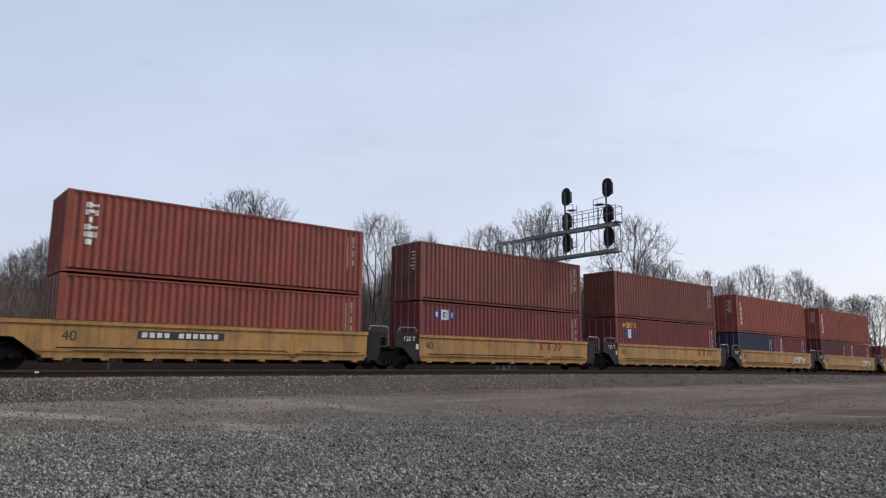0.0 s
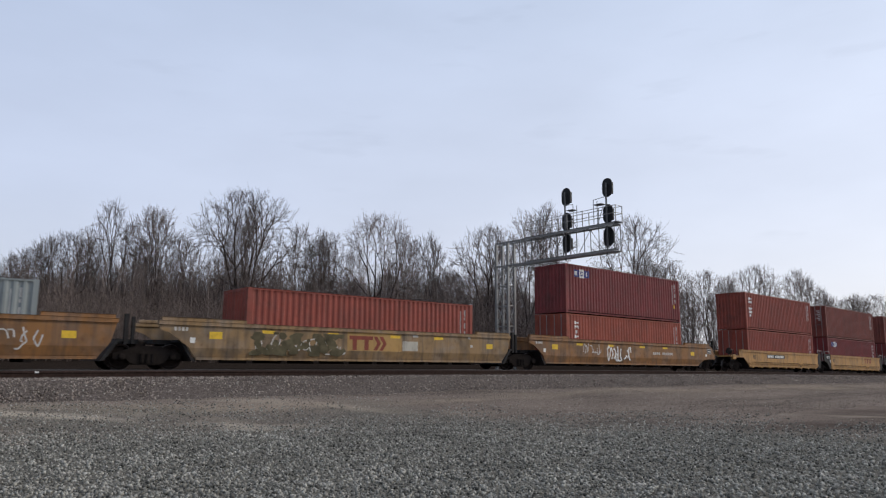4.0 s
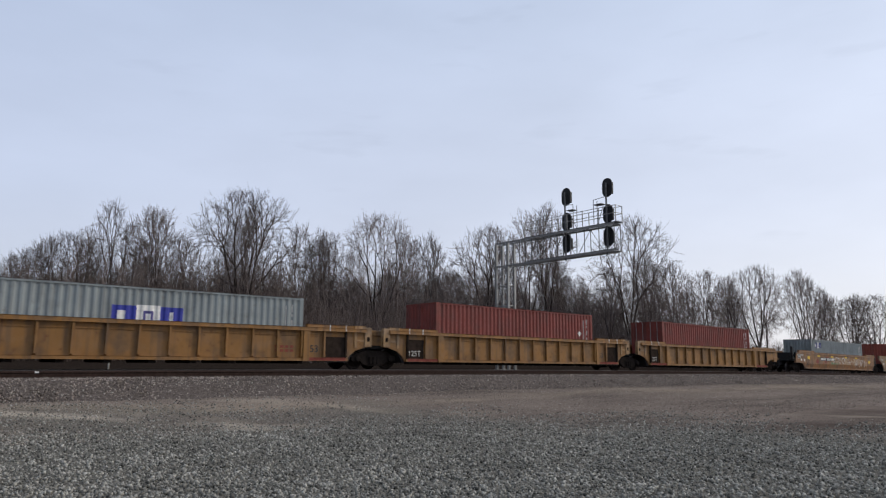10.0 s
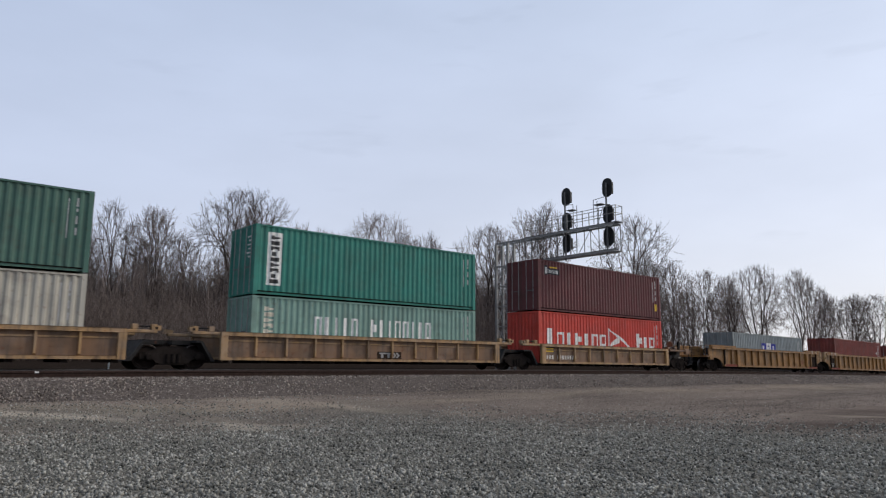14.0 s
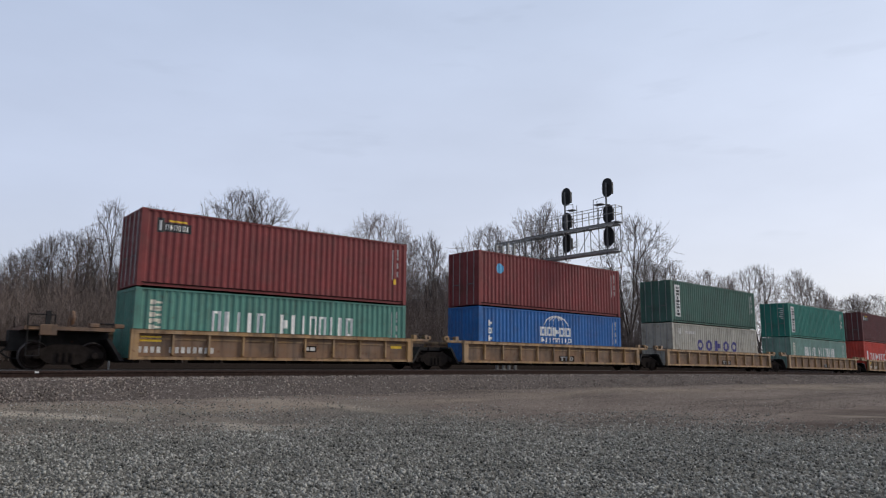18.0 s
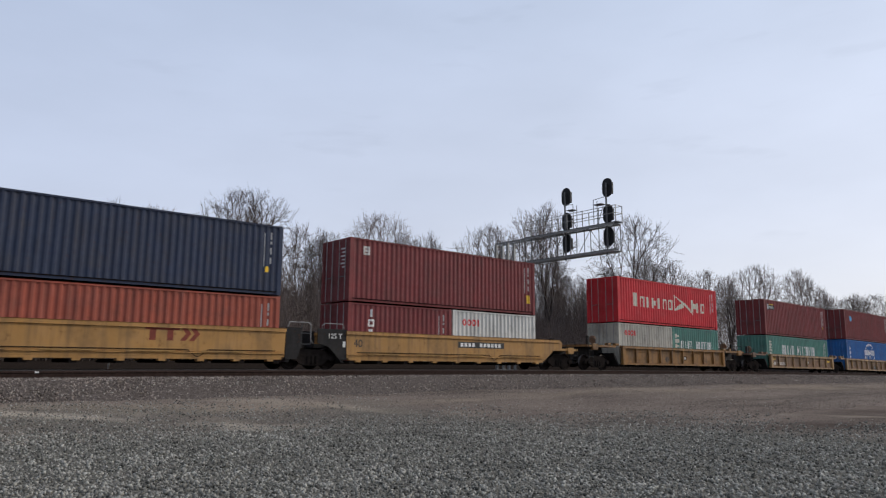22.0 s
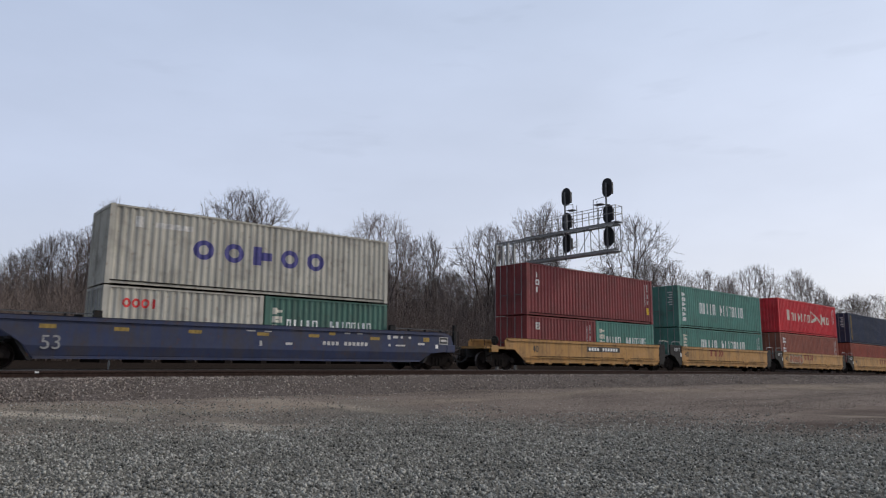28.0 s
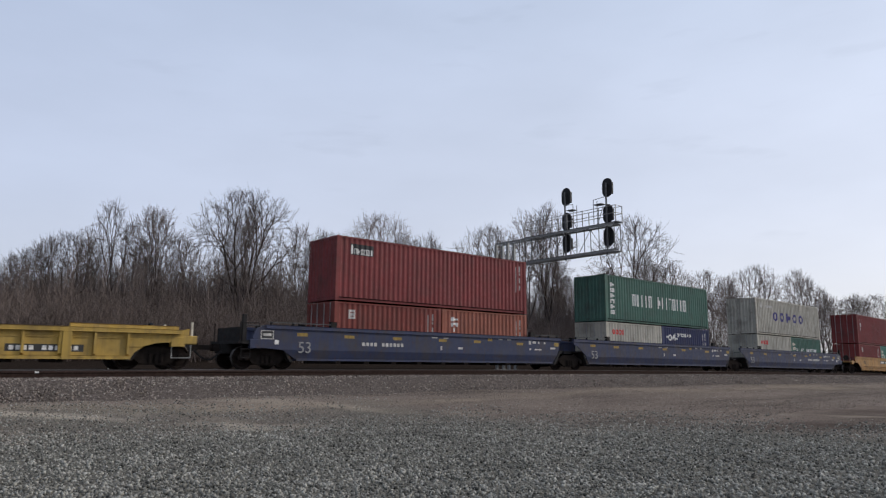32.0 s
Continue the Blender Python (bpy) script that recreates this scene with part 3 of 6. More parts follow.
            for dz in (0.24, 0.0, -0.24):
                hood = Mesh()
                n = 14
                vv, ff = [], []
                for i in range(n):
                    a = radians(-40 + 260 * i / (n - 1))
                    for r in (0.115, 0.125):
                        for xx in (xb + 0.03, xb + 0.16 - 0.06 * (1 - math.sin(max(a, 0.0)))):
                            vv.append((xx, y + r * math.cos(a), z + dz + r * math.sin(a)))
                for i in range(n - 1):
                    o = 4 * i
                    ff += [(o, o + 1, o + 5, o + 4), (o + 2, o + 6, o + 7, o + 3), (o + 1, o + 3, o + 7, o + 5)]
                hood.add(vv, ff)
                part("hood", hood, SIGNAL, hd)
                part("lens", Mesh().lathe([(xb + 0.031, 0.0), (xb + 0.045, 0.06), (xb + 0.035, 0.1)], "x", 12, (0, y, z + dz)), LENS, hd)
    # small service platforms beside the upper heads
    for y, d in ((27.72, -0.75), (24.55, 0.85)):
        m = Mesh()
        ya, yb = y + 0.25 * (1 if d > 0 else -1), y + d
        m.box(X1 - 0.35, X1 + 0.1, min(ya, yb), max(ya, yb), 9.68, 9.72)
        m.tube((X1 - 0.3, yb, 8.4), (X1 - 0.3, yb, 10.0), 0.02, n=5).tube((X1 + 0.05, yb, 8.4), (X1 + 0.05, yb, 10.0), 0.02, n=5)
        m.tube((X1 - 0.3, yb, 10.0), (X1 - 0.1, y, 10.15), 0.018, n=5).tube((X1 + 0.05, yb, 8.5), (X1 - 0.1, ya, 9.7), 0.018, n=5)
        part("service_step", m, GALV_DARK, top)


signal_bridge()


# ---- bare trees ----
def tree_arrays(seed, height, stem, base, wide, belly, tips, shoots, lean=0.0):
    """A bare winter tree. The tips fill the crown; from the trunk each limb runs towards the middle of
    its share of tips and forks, share by share, so that all of them rise and fan out nearly straight."""
    g = np.random.default_rng(seed)
    z0, tall = base * height, (1 - base) * height
    cloud = []
    while len(cloud) < tips:
        u, rr, a = g.random() ** 0.8, g.random() ** 0.40, g.uniform(0, 6.2832)
        k = (u - belly) / (1 - belly) if u > belly else (belly - u) / belly
        r = wide * height * max(0.0, 1 - k ** 2.3) ** 0.5 * (0.95 + 0.07 * math.sin(3 * a + seed) + 0.04 * math.sin(7 * a + 5 * u))
        cloud.append((rr * r * math.cos(a) + lean * height * u, rr * r * math.sin(a), z0 + tall * u))
    cloud = np.array(cloud)
    n_stem = 8
    spine = [np.array((lean * height * 0.5 * (i / 7) ** 2 + 0.012 * height * math.sin(0.8 * i + seed) * i / 7, 0.01 * height * math.sin(1.1 * i + 2 * seed) * i / 7, -0.4 + (stem * height + 0.4) * i / 7)) for i in range(n_stem)]
    pos, parent, load = list(spine), [-1] + list(range(n_stem - 1)), [0] * n_stem

    def add(p, up):
        pos.append(p)
        parent.append(up)
        load.append(0)
        return len(pos) - 1

    def halves(pts):
        c = pts - pts.mean(0)
        axis = np.linalg.eigh(c.T @ c * np.array(((1, 1, 0.55), (1, 1, 0.55), (0.55, 0.55, 0.3))))[1][:, 2]
        q = c @ axis
        cut = np.quantile(q, g.uniform(0.38, 0.62))
        return pts[q <= cut], pts[q > cut]

    def grow(up, pts):
        p = pos[up]
        if len(pts) == 1:
            d = pts[0] - p
            mid = add(p + 0.55 * d + g.normal(0, 0.03, 3) * np.linalg.norm(d), up)
            load[add(pts[0], mid)] = 1
            return
        aim = pts.mean(0)
        d = aim - p
        f = g.uniform(0.30, 0.42) if len(pts) > 6 else g.uniform(0.4, 0.55)
        q = p + f * d + np.array((0, 0, 0.05 * np.linalg.norm(d)))
        q = q + g.normal(0, 0.025, 3) * np.linalg.norm(d)
        here = add(q, up)
        for share in halves(pts):
            if len(share):
                grow(here, share)

    a, b = halves(cloud)
    for k, pts in enumerate((*halves(a), *halves(b))):
        grow(n_stem - 1 - (k % 3), pts)
    n = len(pos)
    power = 2.25
    area = np.array([0.0105 ** power * w for w in load])
    for i in range(n - 1, 0, -1):
        area[parent[i]] += area[i]
    rad = np.maximum(area, 1e-9) ** (1 / power)
    thick = np.linspace(0.0125, 0.009, n_stem) * height
    rad[:n_stem] = np.maximum(0.75 * rad[:n_stem], thick)
    wood, crown = ([], []), ([], [])

    def tube(p, q, r0, r1):
        v, f = wood if r0 > 0.05 else crown
        m = 6 if r0 > 0.09 else (4 if r0 > 0.03 else 3)
        d = Vector(q - p)
        if d.length < 1e-4:
            return
        d.normalize()
        x = d.orthogonal().normalized()
        y = d.cross(x)
        o = len(v)
        for c, r in ((p, r0), (q, r1)):
            for k in range(m):
                t = 6.2832 * k / m
                e = (math.cos(t) * x + math.sin(t) * y) * r
                v.append((c[0] + e.x, c[1] + e.y, c[2] + e.z))
        for k in range(m):
            f.append((o + k, o + (k + 1) % m, o + m + (k + 1) % m, o + m + k))

    for i in range(1, n):
        p, q = pos[parent[i]], pos[i]
        tube(p, q, min(rad[parent[i]], 1.3 * rad[i] + 0.004), rad[i])
        if rad[i] > 0.034 or i < n_stem:
            continue
        length = np.linalg.norm(q - p)
        d = (q - p) / (length + 1e-6)
        for _ in range(max(1, round(shoots * min(length, 1.6)))):
            w = d + g.normal(0, 0.22, 3) + (0.0, 0.0, 0.16)
            w /= np.linalg.norm(w)
            at = p + (q - p) * g.uniform(0.15, 1.0)
            L = g.uniform(0.4, 1.0)
            tip = at + w * L
            tube(at, tip, 0.0105, 0.007)
            for _ in range(2):
                w2 = w + g.normal(0, 0.25, 3) + (0.0, 0.0, 0.1)
                w2 /= np.linalg.norm(w2)
                a2 = at + (tip - at) * g.uniform(0.2, 0.95)
                tube(a2, a2 + w2 * L * g.uniform(0.35, 0.7), 0.008, 0.0055)
    s = height / max(p[2] for p in crown[0])
    for store in (wood, crown):
        store[0][:] = [(x * s, y * s, z * s) for x, y, z in store[0]]
    return wood, crown


KINDS = []
# height, stem, crown's foot, half width, belly, tips, shoots, lean
for seed, spec in enumerate(((15.0, 0.22, 0.24, 0.38, 0.55, 760, 2.6), (15.0, 0.30, 0.30, 0.21, 0.55, 380, 2.6), (15.0, 0.22, 0.28, 0.33, 0.55, 620, 2.6),
                             (15.0, 0.36, 0.30, 0.17, 0.62, 220, 2.6), (15.0, 0.28, 0.30, 0.19, 0.6, 260, 2.6), (15.0, 0.38, 0.34, 0.16, 0.6, 250, 2.6),
                             (15.0, 0.20, 0.22, 0.34, 0.42, 480, 2.2, 0.10), (15.0, 0.30, 0.22, 0.19, 0.6, 170, 2.6), (15.0, 0.30, 0.26, 0.15, 0.55, 150, 2.6))):
    wood, crown = tree_arrays(60 + seed, *spec)
    KINDS.append((big_mesh("trunk", *wood, BARK if seed % 2 else BARK_DARK), big_mesh("crown", *crown, TWIG)))


def tree(kind, x, y, height, turn, label, group="bare trees along the railway"):
    ob = tagged(new("bare_tree"), label, "tree", group)
    # heights are over the level of the yard behind the line
    s = (height - 1.47 - along(x)[1] - ground_z(x, y)) / 15.0
    ob.matrix_world = Matrix.Translation((x, y, ground_z(x, y))) @ pose(0, 0, 0, 0, 0, turn) @ Matrix.Diagonal((s, s, s, 1))
    part("trunk", KINDS[kind][0], None, ob)
    part("crown", KINDS[kind][1], None, ob)
    return ob


# the trees that stand out against the sky: kind, x, y, height, turn
for kind, x, y, h, turn in ((1, 4.6, 60, 8.6, 80), (2, 6.3, 62, 9.4, 200), (1, 8.2, 61, 10.0, 0), (2, 9.4, 63, 10.8, 120), (1, 10.6, 62, 11.8, 40), (2, 11.6, 61, 12.2, 10), (5, 12.8, 60, 12.6, 90), (1, 13.8, 63, 12.2, 300), (5, 14.7, 60, 15.3, 10), (3, 16.6, 62, 14.0, 200),
                            (0, 24.7, 57, 17.5, 0), (1, 26.3, 60, 16.4, 150), (5, 21.6, 63, 13.6, 20), (4, 33.4, 63, 16.2, 130),
                            (3, 35.2, 62, 15.8, 0), (2, 38.2, 56, 16.9, 60), (1, 42.0, 57, 15.5, 220), (3, 47.6, 60, 16.9, 100), (5, 49.5, 61, 16.5, 300),
                            (0, 55.6, 58, 18.7, 100), (5, 58.5, 60, 17.0, 0), (4, 60.8, 57, 21.0, 30), (3, 63.4, 56, 22.5, 190), (5, 65.0, 58, 21.0, 80),
                            (6, 67.6, 48.5, 20.4, -35), (1, 74.5, 50, 17.0, 0), (1, 84.0, 55, 16.7, 0), (1, 90.2, 56, 18.0, 70), (5, 97.0, 57, 17.1, 20),
                            (1, 103.5, 58, 18.4, 130), (1, 108.5, 57, 17.8, 0), (2, 114.0, 55, 20.0, 200), (5, 121.0, 57, 18.8, 50), (1, 132.5, 56, 21.6, 20),
                            (1, 139.0, 57, 21.0, 0), (5, 147.0, 58, 20.1, 120), (1, 155.0, 60, 19.5, 210), (1, 166.0, 64, 18.7, 0), (0, 251.0, 90, 28.0, 0), (1, 262.0, 92, 30.0, 90), (0, 276.0, 91, 31.0, 180)):
    tree(kind, x, y, h, turn, "tall bare winter tree with fine upright branches" if h > 16 else "slender bare winter tree at the wood's edge")
r = random.Random(77)
for i in range(105):
    x = 2.0 + 108.0 * ((i + r.random()) / 105) ** 1.2
    y = r.uniform(50, 76) + (6 if x < 40 else 0)
    tree(r.choice((7, 8, 3, 4)) if x < 30 else (r.choice((1, 3, 4, 3, 7)) if x < 75 else r.choice((5, 7, 8, 7))), x, y, (r.uniform(7.5, 10.5) if x < 32 else r.uniform(9.0, 13.0)) + 0.02 * x, r.uniform(0, 360), "thin bare tree inside the wood", "bare trees inside the wood")


for i in range(60):
    x = 16.0 + 104.0 * (i + r.random()) / 60
    tree(r.choice((3, 4, 4, 1)), x, r.uniform(58, 84), r.uniform(11.0, 14.5) + 0.03 * x, r.uniform(0, 360), "bare tree deep inside the wood", "bare trees inside the wood")


# ---- brush and the depth of the wood ----
def stems(name, count, place, tall, rad, kids, material, label, seed):
    g = np.random.default_rng(seed)
    v, f = [], []

    def spike(p, q, r0, r1):
        o = len(v)
        for c, rr in ((p, r0), (q, r1)):
            for k in range(3):
                a = 2.0944 * k
                v.append((c[0] + rr * math.cos(a), c[1] + rr * math.sin(a), c[2]))
        for k in range(3):
            f.append((o + k, o + (k + 1) % 3, o + 3 + (k + 1) % 3, o + 3 + k))

    for _ in range(count):
        x, y = place(g)
        z = ground_z(x, y) - 0.1
        h = tall(g, x, y)
        root, tip = (x, y, z), (x + g.normal(0, 0.16) * h, y + g.normal(0, 0.16) * h, z + h)
        mid = tuple(0.5 * (a + b) + g.normal(0, 0.05) * h for a, b in zip(root, tip))
        spike(root, mid, rad * h, 0.55 * rad * h)
        spike(mid, tip, 0.6 * rad * h, 0.006)
        for _ in range(kids):
            t = g.uniform(0.2, 0.95)
            p = tuple(a + (b - a) * 2 * t for a, b in zip(root, mid)) if t < 0.5 else tuple(a + (b - a) * (2 * t - 1) for a, b in zip(mid, tip))
            L = h * g.uniform(0.14, 0.40) * (1.15 - t)
            a = g.uniform(0, 6.283)
            spike(p, (p[0] + 0.9 * L * math.cos(a), p[1] + 0.9 * L * math.sin(a), p[2] + 0.85 * L), 0.017, 0.005)
    return tagged(new(name, big_mesh(name, v, f, material)), label, "brush" if name == "brush" else "wood", kind="stuff")


stems("brush", 11000, lambda g: (1 + 118 * g.random() ** 1.5, 43.5 + 16.0 * g.random()), lambda g, x, y: 1.2 + 3.6 * g.random() ** 1.5, 0.006, 10, BRUSH,
      "tangled brown winter brush below the bare trees", 3)
stems("woods", 13000, lambda g: (2 + 88 * g.random() ** 1.2, 54 + 40 * g.random() ** 1.2), lambda g, x, y: (3.0 + 6.0 * g.random() ** 1.4) * min(1.0, 0.72 + 0.02 * max(x - 5, 0)), 0.0075, 12, WOODS,
      "deep bare winter wood of thin grey stems", 4)
stems("deep_wood", 7000, lambda g: (8 + 84 * g.random(), 76 + 28 * g.random()), lambda g, x, y: (6.0 + 5.0 * g.random()) * min(1.0, 0.72 + 0.02 * max(x - 7, 0)), 0.0085, 12, WOODS,
      "thin bare trunks far back in the winter wood", 6)


# ---- containers ----
HALF_W = 1.219
FLOOR_Z = 0.38


def ribs_of(length):
    """Breakpoints (x, depth) of the pressed ribs along a side wall."""
    a, b = -length / 2 + 0.17, length / 2 - 0.17
    n = round((b - a) / 0.278)
    p = (b - a) / n
    out = [(a, 0.0)]
    for i in range(n):
        x = a + i * p
        out += [(x + 0.07 * p / 0.278, 0.0), (x + 0.138 * p / 0.278, 0.044), (x + 0.208 * p / 0.278, 0.044), (x + p - 0.002, 0.0)]
    out.append((b, 0.0))
    return out


def depth_at(ribs, x):
    return float(np.interp(x, [q[0] for q in ribs], [q[1] for q in ribs]))


class Decal(Mesh):
    """Paint that follows the ribs of a side wall. x along the wall, z up from the container's floor."""

    def __init__(self, ribs):
        self.v, self.f, self.k = [], [], []
        self.ribs = ribs
        self.signs = []

    def strip(self, x0, x1, lo, hi):
        x0, x1 = min(x0, x1), max(x0, x1)
        xs = sorted({x0, x1, *(q[0] for q in self.ribs if x0 < q[0] < x1), *(x0 + (x1 - x0) * i / 12 for i in range(1, 12) if callable(lo) or callable(hi))})
        v, f = [], []
        for x in xs:
            y = -HALF_W + 0.012 - 0.004 + depth_at(self.ribs, x)
            v += [(x, y, lo(x) if callable(lo) else lo), (x, y, hi(x) if callable(hi) else hi)]
        f = [(2 * i, 2 * i + 2, 2 * i + 3, 2 * i + 1) for i in range(len(xs) - 1)]
        self.add(v, f)
        return self

    def block(self, x, z, w, h, kind=0):
        """One sign of a word, as a plain shape."""
        first = len(self.f)
        t = min(0.27 * w, 0.13)
        if kind == 0:
            self.strip(x, x + t, z, z + h).strip(x + w - t, x + w, z, z + h).strip(x + t, x + w - t, z + h - t, z + h)
        elif kind == 1:
            self.strip(x + 0.12 * w, x + 0.66 * w, z, z + h)
        elif kind == 2:
            self.strip(x, x + 0.45 * w, z, z + h).strip(x + 0.45 * w, x + w, z + 0.28 * h, z + 0.72 * h)
        elif kind == 3:
            self.strip(x + 0.3 * w, x + 0.3 * w + t, z, z + h)
        elif kind == 5:
            # a thick plain ring
            c, q, a, b = x + w / 2, z + h / 2, w / 2, h / 2
            arc = lambda u, k: k * b * math.sqrt(max(0.0, 1 - ((u - c) / (k * a)) ** 2))
            self.strip(x, c - 0.5 * a, lambda u: q - arc(u, 1), lambda u: q + arc(u, 1)).strip(c + 0.5 * a, x + w, lambda u: q - arc(u, 1), lambda u: q + arc(u, 1))
            self.strip(c - 0.5 * a, c + 0.5 * a, lambda u: q + arc(u, 0.5), lambda u: q + arc(u, 1)).strip(c - 0.5 * a, c + 0.5 * a, lambda u: q - arc(u, 1), lambda u: q - arc(u, 0.5))
        else:
            self.strip(x, x + t, z, z + h).strip(x + t, x + w, z, z + t).strip(x + t, x + w, z + h - t, z + h).strip(x + w - t, x + w, z + t, z + h - t)
        self.signs.append((first, len(self.f)))
        return self

    def pieces(self):
        """Each sign as a mesh of its own; the rest, if any, as another."""
        taken = set()
        for a, b in self.signs:
            taken.update(range(a, b))
            yield self.only(range(a, b))
        rest = [i for i in range(len(self.f)) if i not in taken]
        if rest:
            yield self.only(rest)

    def only(self, faces):
        faces = [self.f[i] for i in faces]
        used = sorted({i for f in faces for i in f})
        at = {i: j for j, i in enumerate(used)}
        m = Mesh()
        return m.add([self.v[i] for i in used], [tuple(at[i] for i in f) for f in faces])

    def word(self, x0, x1, z, h, kinds, gap=0.22):
        slot = (x1 - x0) / len(kinds)
        for i, k in enumerate(kinds):
            if k is not None:
                self.block(x0 + i * slot, z, slot * (1 - gap), h, k)
        return self

    def column(self, x, w, z0, z1, kinds, gap=0.25):
        slot = (z1 - z0) / len(kinds)
        for i, k in enumerate(kinds):
            self.block(x, z1 - (i + 1) * slot, w, slot * (1 - gap), k)
        return self


def deco(box, ribs, length, h, what):
    """The painted signs of one container's camera side."""
    L, R = -length / 2, length / 2

    def put(name, d, mat, label=""):
        for m in (d.pieces() if name == "lettering" else (d,)):
            part("letter" if name == "lettering" else name, m, mat, box, label)

    D = lambda: Decal(ribs)
    for w in what.split():
        if w == "id":
            d = D().strip(R - 0.80, R - 0.765, h - 1.75, h - 0.35)
            for i in range(4):
                d.strip(R - 0.53, R - 0.47, h - (0.62, 0.8, 1.22, 1.62)[i], h - (0.3, 0.68, 0.95, 1.36)[i])
            put("id_marking", d, TAG_GREY, "faded white stencilled marks")
        elif w == "idy":
            put("sticker", D().strip(R - 0.68, R - 0.42, h - 2.3, h - 1.85), YELLOW, "yellow warning sticker")
        elif w == "tri":
            put("sticker", D().strip(R - 0.74, R - 0.56, lambda x: h - 1.98, lambda x: h - 1.8 + 0.1 - abs(x - R + 0.65)), YELLOW)
        elif w == "stack":
            put("lettering", D().column(L + 0.62, 0.42, h - 1.9, h - 0.32, (2, 0, 3, 2, 4, 1)), WHITE, "white block lettering in a column")
        elif w == "stackr":
            put("lettering", D().column(L + 0.74, 0.42, h - 1.95, h - 0.35, (2, 0, 3, 2, 4, 1)), WHITE, "white block lettering in a column")
        elif w == "tex":
            put("lettering", D().column(L + 0.75, 0.3, h - 1.6, h - 0.35, (3, 4, 1)), WHITE, "white block lettering in a column")
        elif w == "texlow":
            put("lettering", D().column(L + 1.1, 0.34, h - 1.5, h - 0.15, (3, 4, 1)), WHITE)
        elif w in ("mol", "molb", "molg", "molbig"):
            x, z, s = {"mol": (L + 0.78, h - 0.73, 0.8), "molb": (L + 0.9, h - 0.8, 0.75), "molg": (L + 0.78, h - 0.73, 0.8), "molbig": (-1.45, 0.98, 1.75)}[w]
            a, b = 0.62 * s, 0.55 * s
            if w == "molbig":
                a, b = 0.84, 0.92
            put("logo_panel", D().strip(x, x + a, z, z + b).strip(x + 2 * a, x + 3 * a, z, z + b), LOGO_COBALT if w == "molbig" else LOGO_BLUE, "blue logo panels")
            put("logo_patch", D().strip(x + a, x + 2 * a, z - 0.04, z + b + 0.04), WHITE, "white logo panel")
            d = Decal([(q, e - 0.004) for q, e in ribs])
            d.block(x + 0.15 * a, z + 0.2 * b, 0.6 * a, 0.6 * b, 1).block(x + 2.25 * a, z + 0.2 * b, 0.55 * a, 0.6 * b, 3)
            put("logo_marks", d, WHITE)
            put("logo_ring", Decal([(q, e - 0.004) for q, e in ribs]).block(x + 1.28 * a, z + 0.18 * b, 0.44 * a, 0.64 * b, 4), LOGO_NAVY)
        elif w == "beacon":
            put("logo_patch", D().strip(L + 1.0, L + 1.7, h - 0.42, h - 0.35), YELLOW, "yellow and black logo patch")
            put("logo_patch", D().strip(L + 0.58, L + 0.85, h - 0.85, h - 0.3).strip(L + 0.85, L + 1.85, h - 0.8, h - 0.45), LOGO_BLACK)
            d = Decal([(q, e - 0.004) for q, e in ribs]).word(L + 0.9, L + 1.83, h - 0.73, 0.2, (0, 2, 0, 4, 4, 1), 0.35).strip(L + 0.66, L + 0.74, h - 0.78, h - 0.4)
            put("lettering", d, WHITE)
        elif w == "beaconw":
            put("logo_patch", D().strip(L + 0.72, L + 2.0, h - 0.8, h - 0.3), LOGO_BLACK, "dark worn logo patch")
            put("lettering", Decal([(q, e - 0.004) for q, e in ribs]).word(L + 0.92, L + 1.98, h - 0.77, 0.26, (0, 2, 0, 4, 4, 1)).strip(L + 0.75, L + 0.87, h - 0.77, h - 0.36), WHITE)
        elif w in ("hamburg", "hamburglow"):
            z, hh, m = (1.1, 0.88, CREAM) if w == "hamburg" else (1.08, 0.88, WHITE)
            x = -4.47 if w == "hamburg" else -5.49
            e = 4.55 if w == "hamburg" else 5.38
            a, b = (0.35, 2.6) if w == "hamburg" else (0.25, 3.2)
            d = D().block(x, z, (a - x) / 6.6, hh, 1)
            d.word(x + (a - x) / 5.9, a, z, 0.78 * hh, (0, 1, 2, 1, 0, 4), 0.25)
            d.block(b, z, (e - b) / 3.2, hh, 2).word(b + (e - b) / 2.9, e, z, 0.78 * hh, (1, 4), 0.22)
            put("lettering", d, m, "large pale block lettering")
            c, g = a + 0.06, (b + 0.25 if w == "hamburg" else b - 0.6)
            mid = (c + g) / 2
            flag = D()
            top, low = z + 1.25 * hh, z - 0.2 * hh
            flag.strip(c, c + 0.07, z, top)
            flag.strip(c, mid, lambda q: top - 0.12 - (top - z - 0.62 * hh) * ((q - c) / (mid - c)) ** 1.2, lambda q: top - (top - z - 0.75 * hh) * ((q - c) / (mid - c)) ** 0.8)
            flag.strip(c + 0.12, mid, lambda q: low + 0.12 + 0.3 * (q - c) / (mid - c), lambda q: low + 0.2 + 0.55 * math.sin(1.5 * (q - c) / (mid - c)))
            flag.strip(mid, g, lambda q: z + 0.52 * hh - (0.75 * hh) * ((q - mid) / (g - mid)) ** 1.1, lambda q: z + 0.72 * hh - 0.85 * hh * ((q - mid) / (g - mid)) ** 1.4)
            put("logo_flag", flag, m, "pale waving flag emblem")
        elif w.startswith("china"):
            z = 1.08 if length > 10 else 1.0
            x0, x1, hh = (-3.22, 3.28, 0.78) if length > 10 else (-2.05, 2.22, 0.68)
            q = x0 + (x1 - x0) * 0.36
            d = D().word(x0, q, z, hh, (0, 1, 3, 1, 0), 0.26).word(q + 0.55, x1, z, hh, (2, 1, 3, 0, 0, 3, 1, 4), 0.24)
            put("lettering", d, WHITE, "white block lettering")
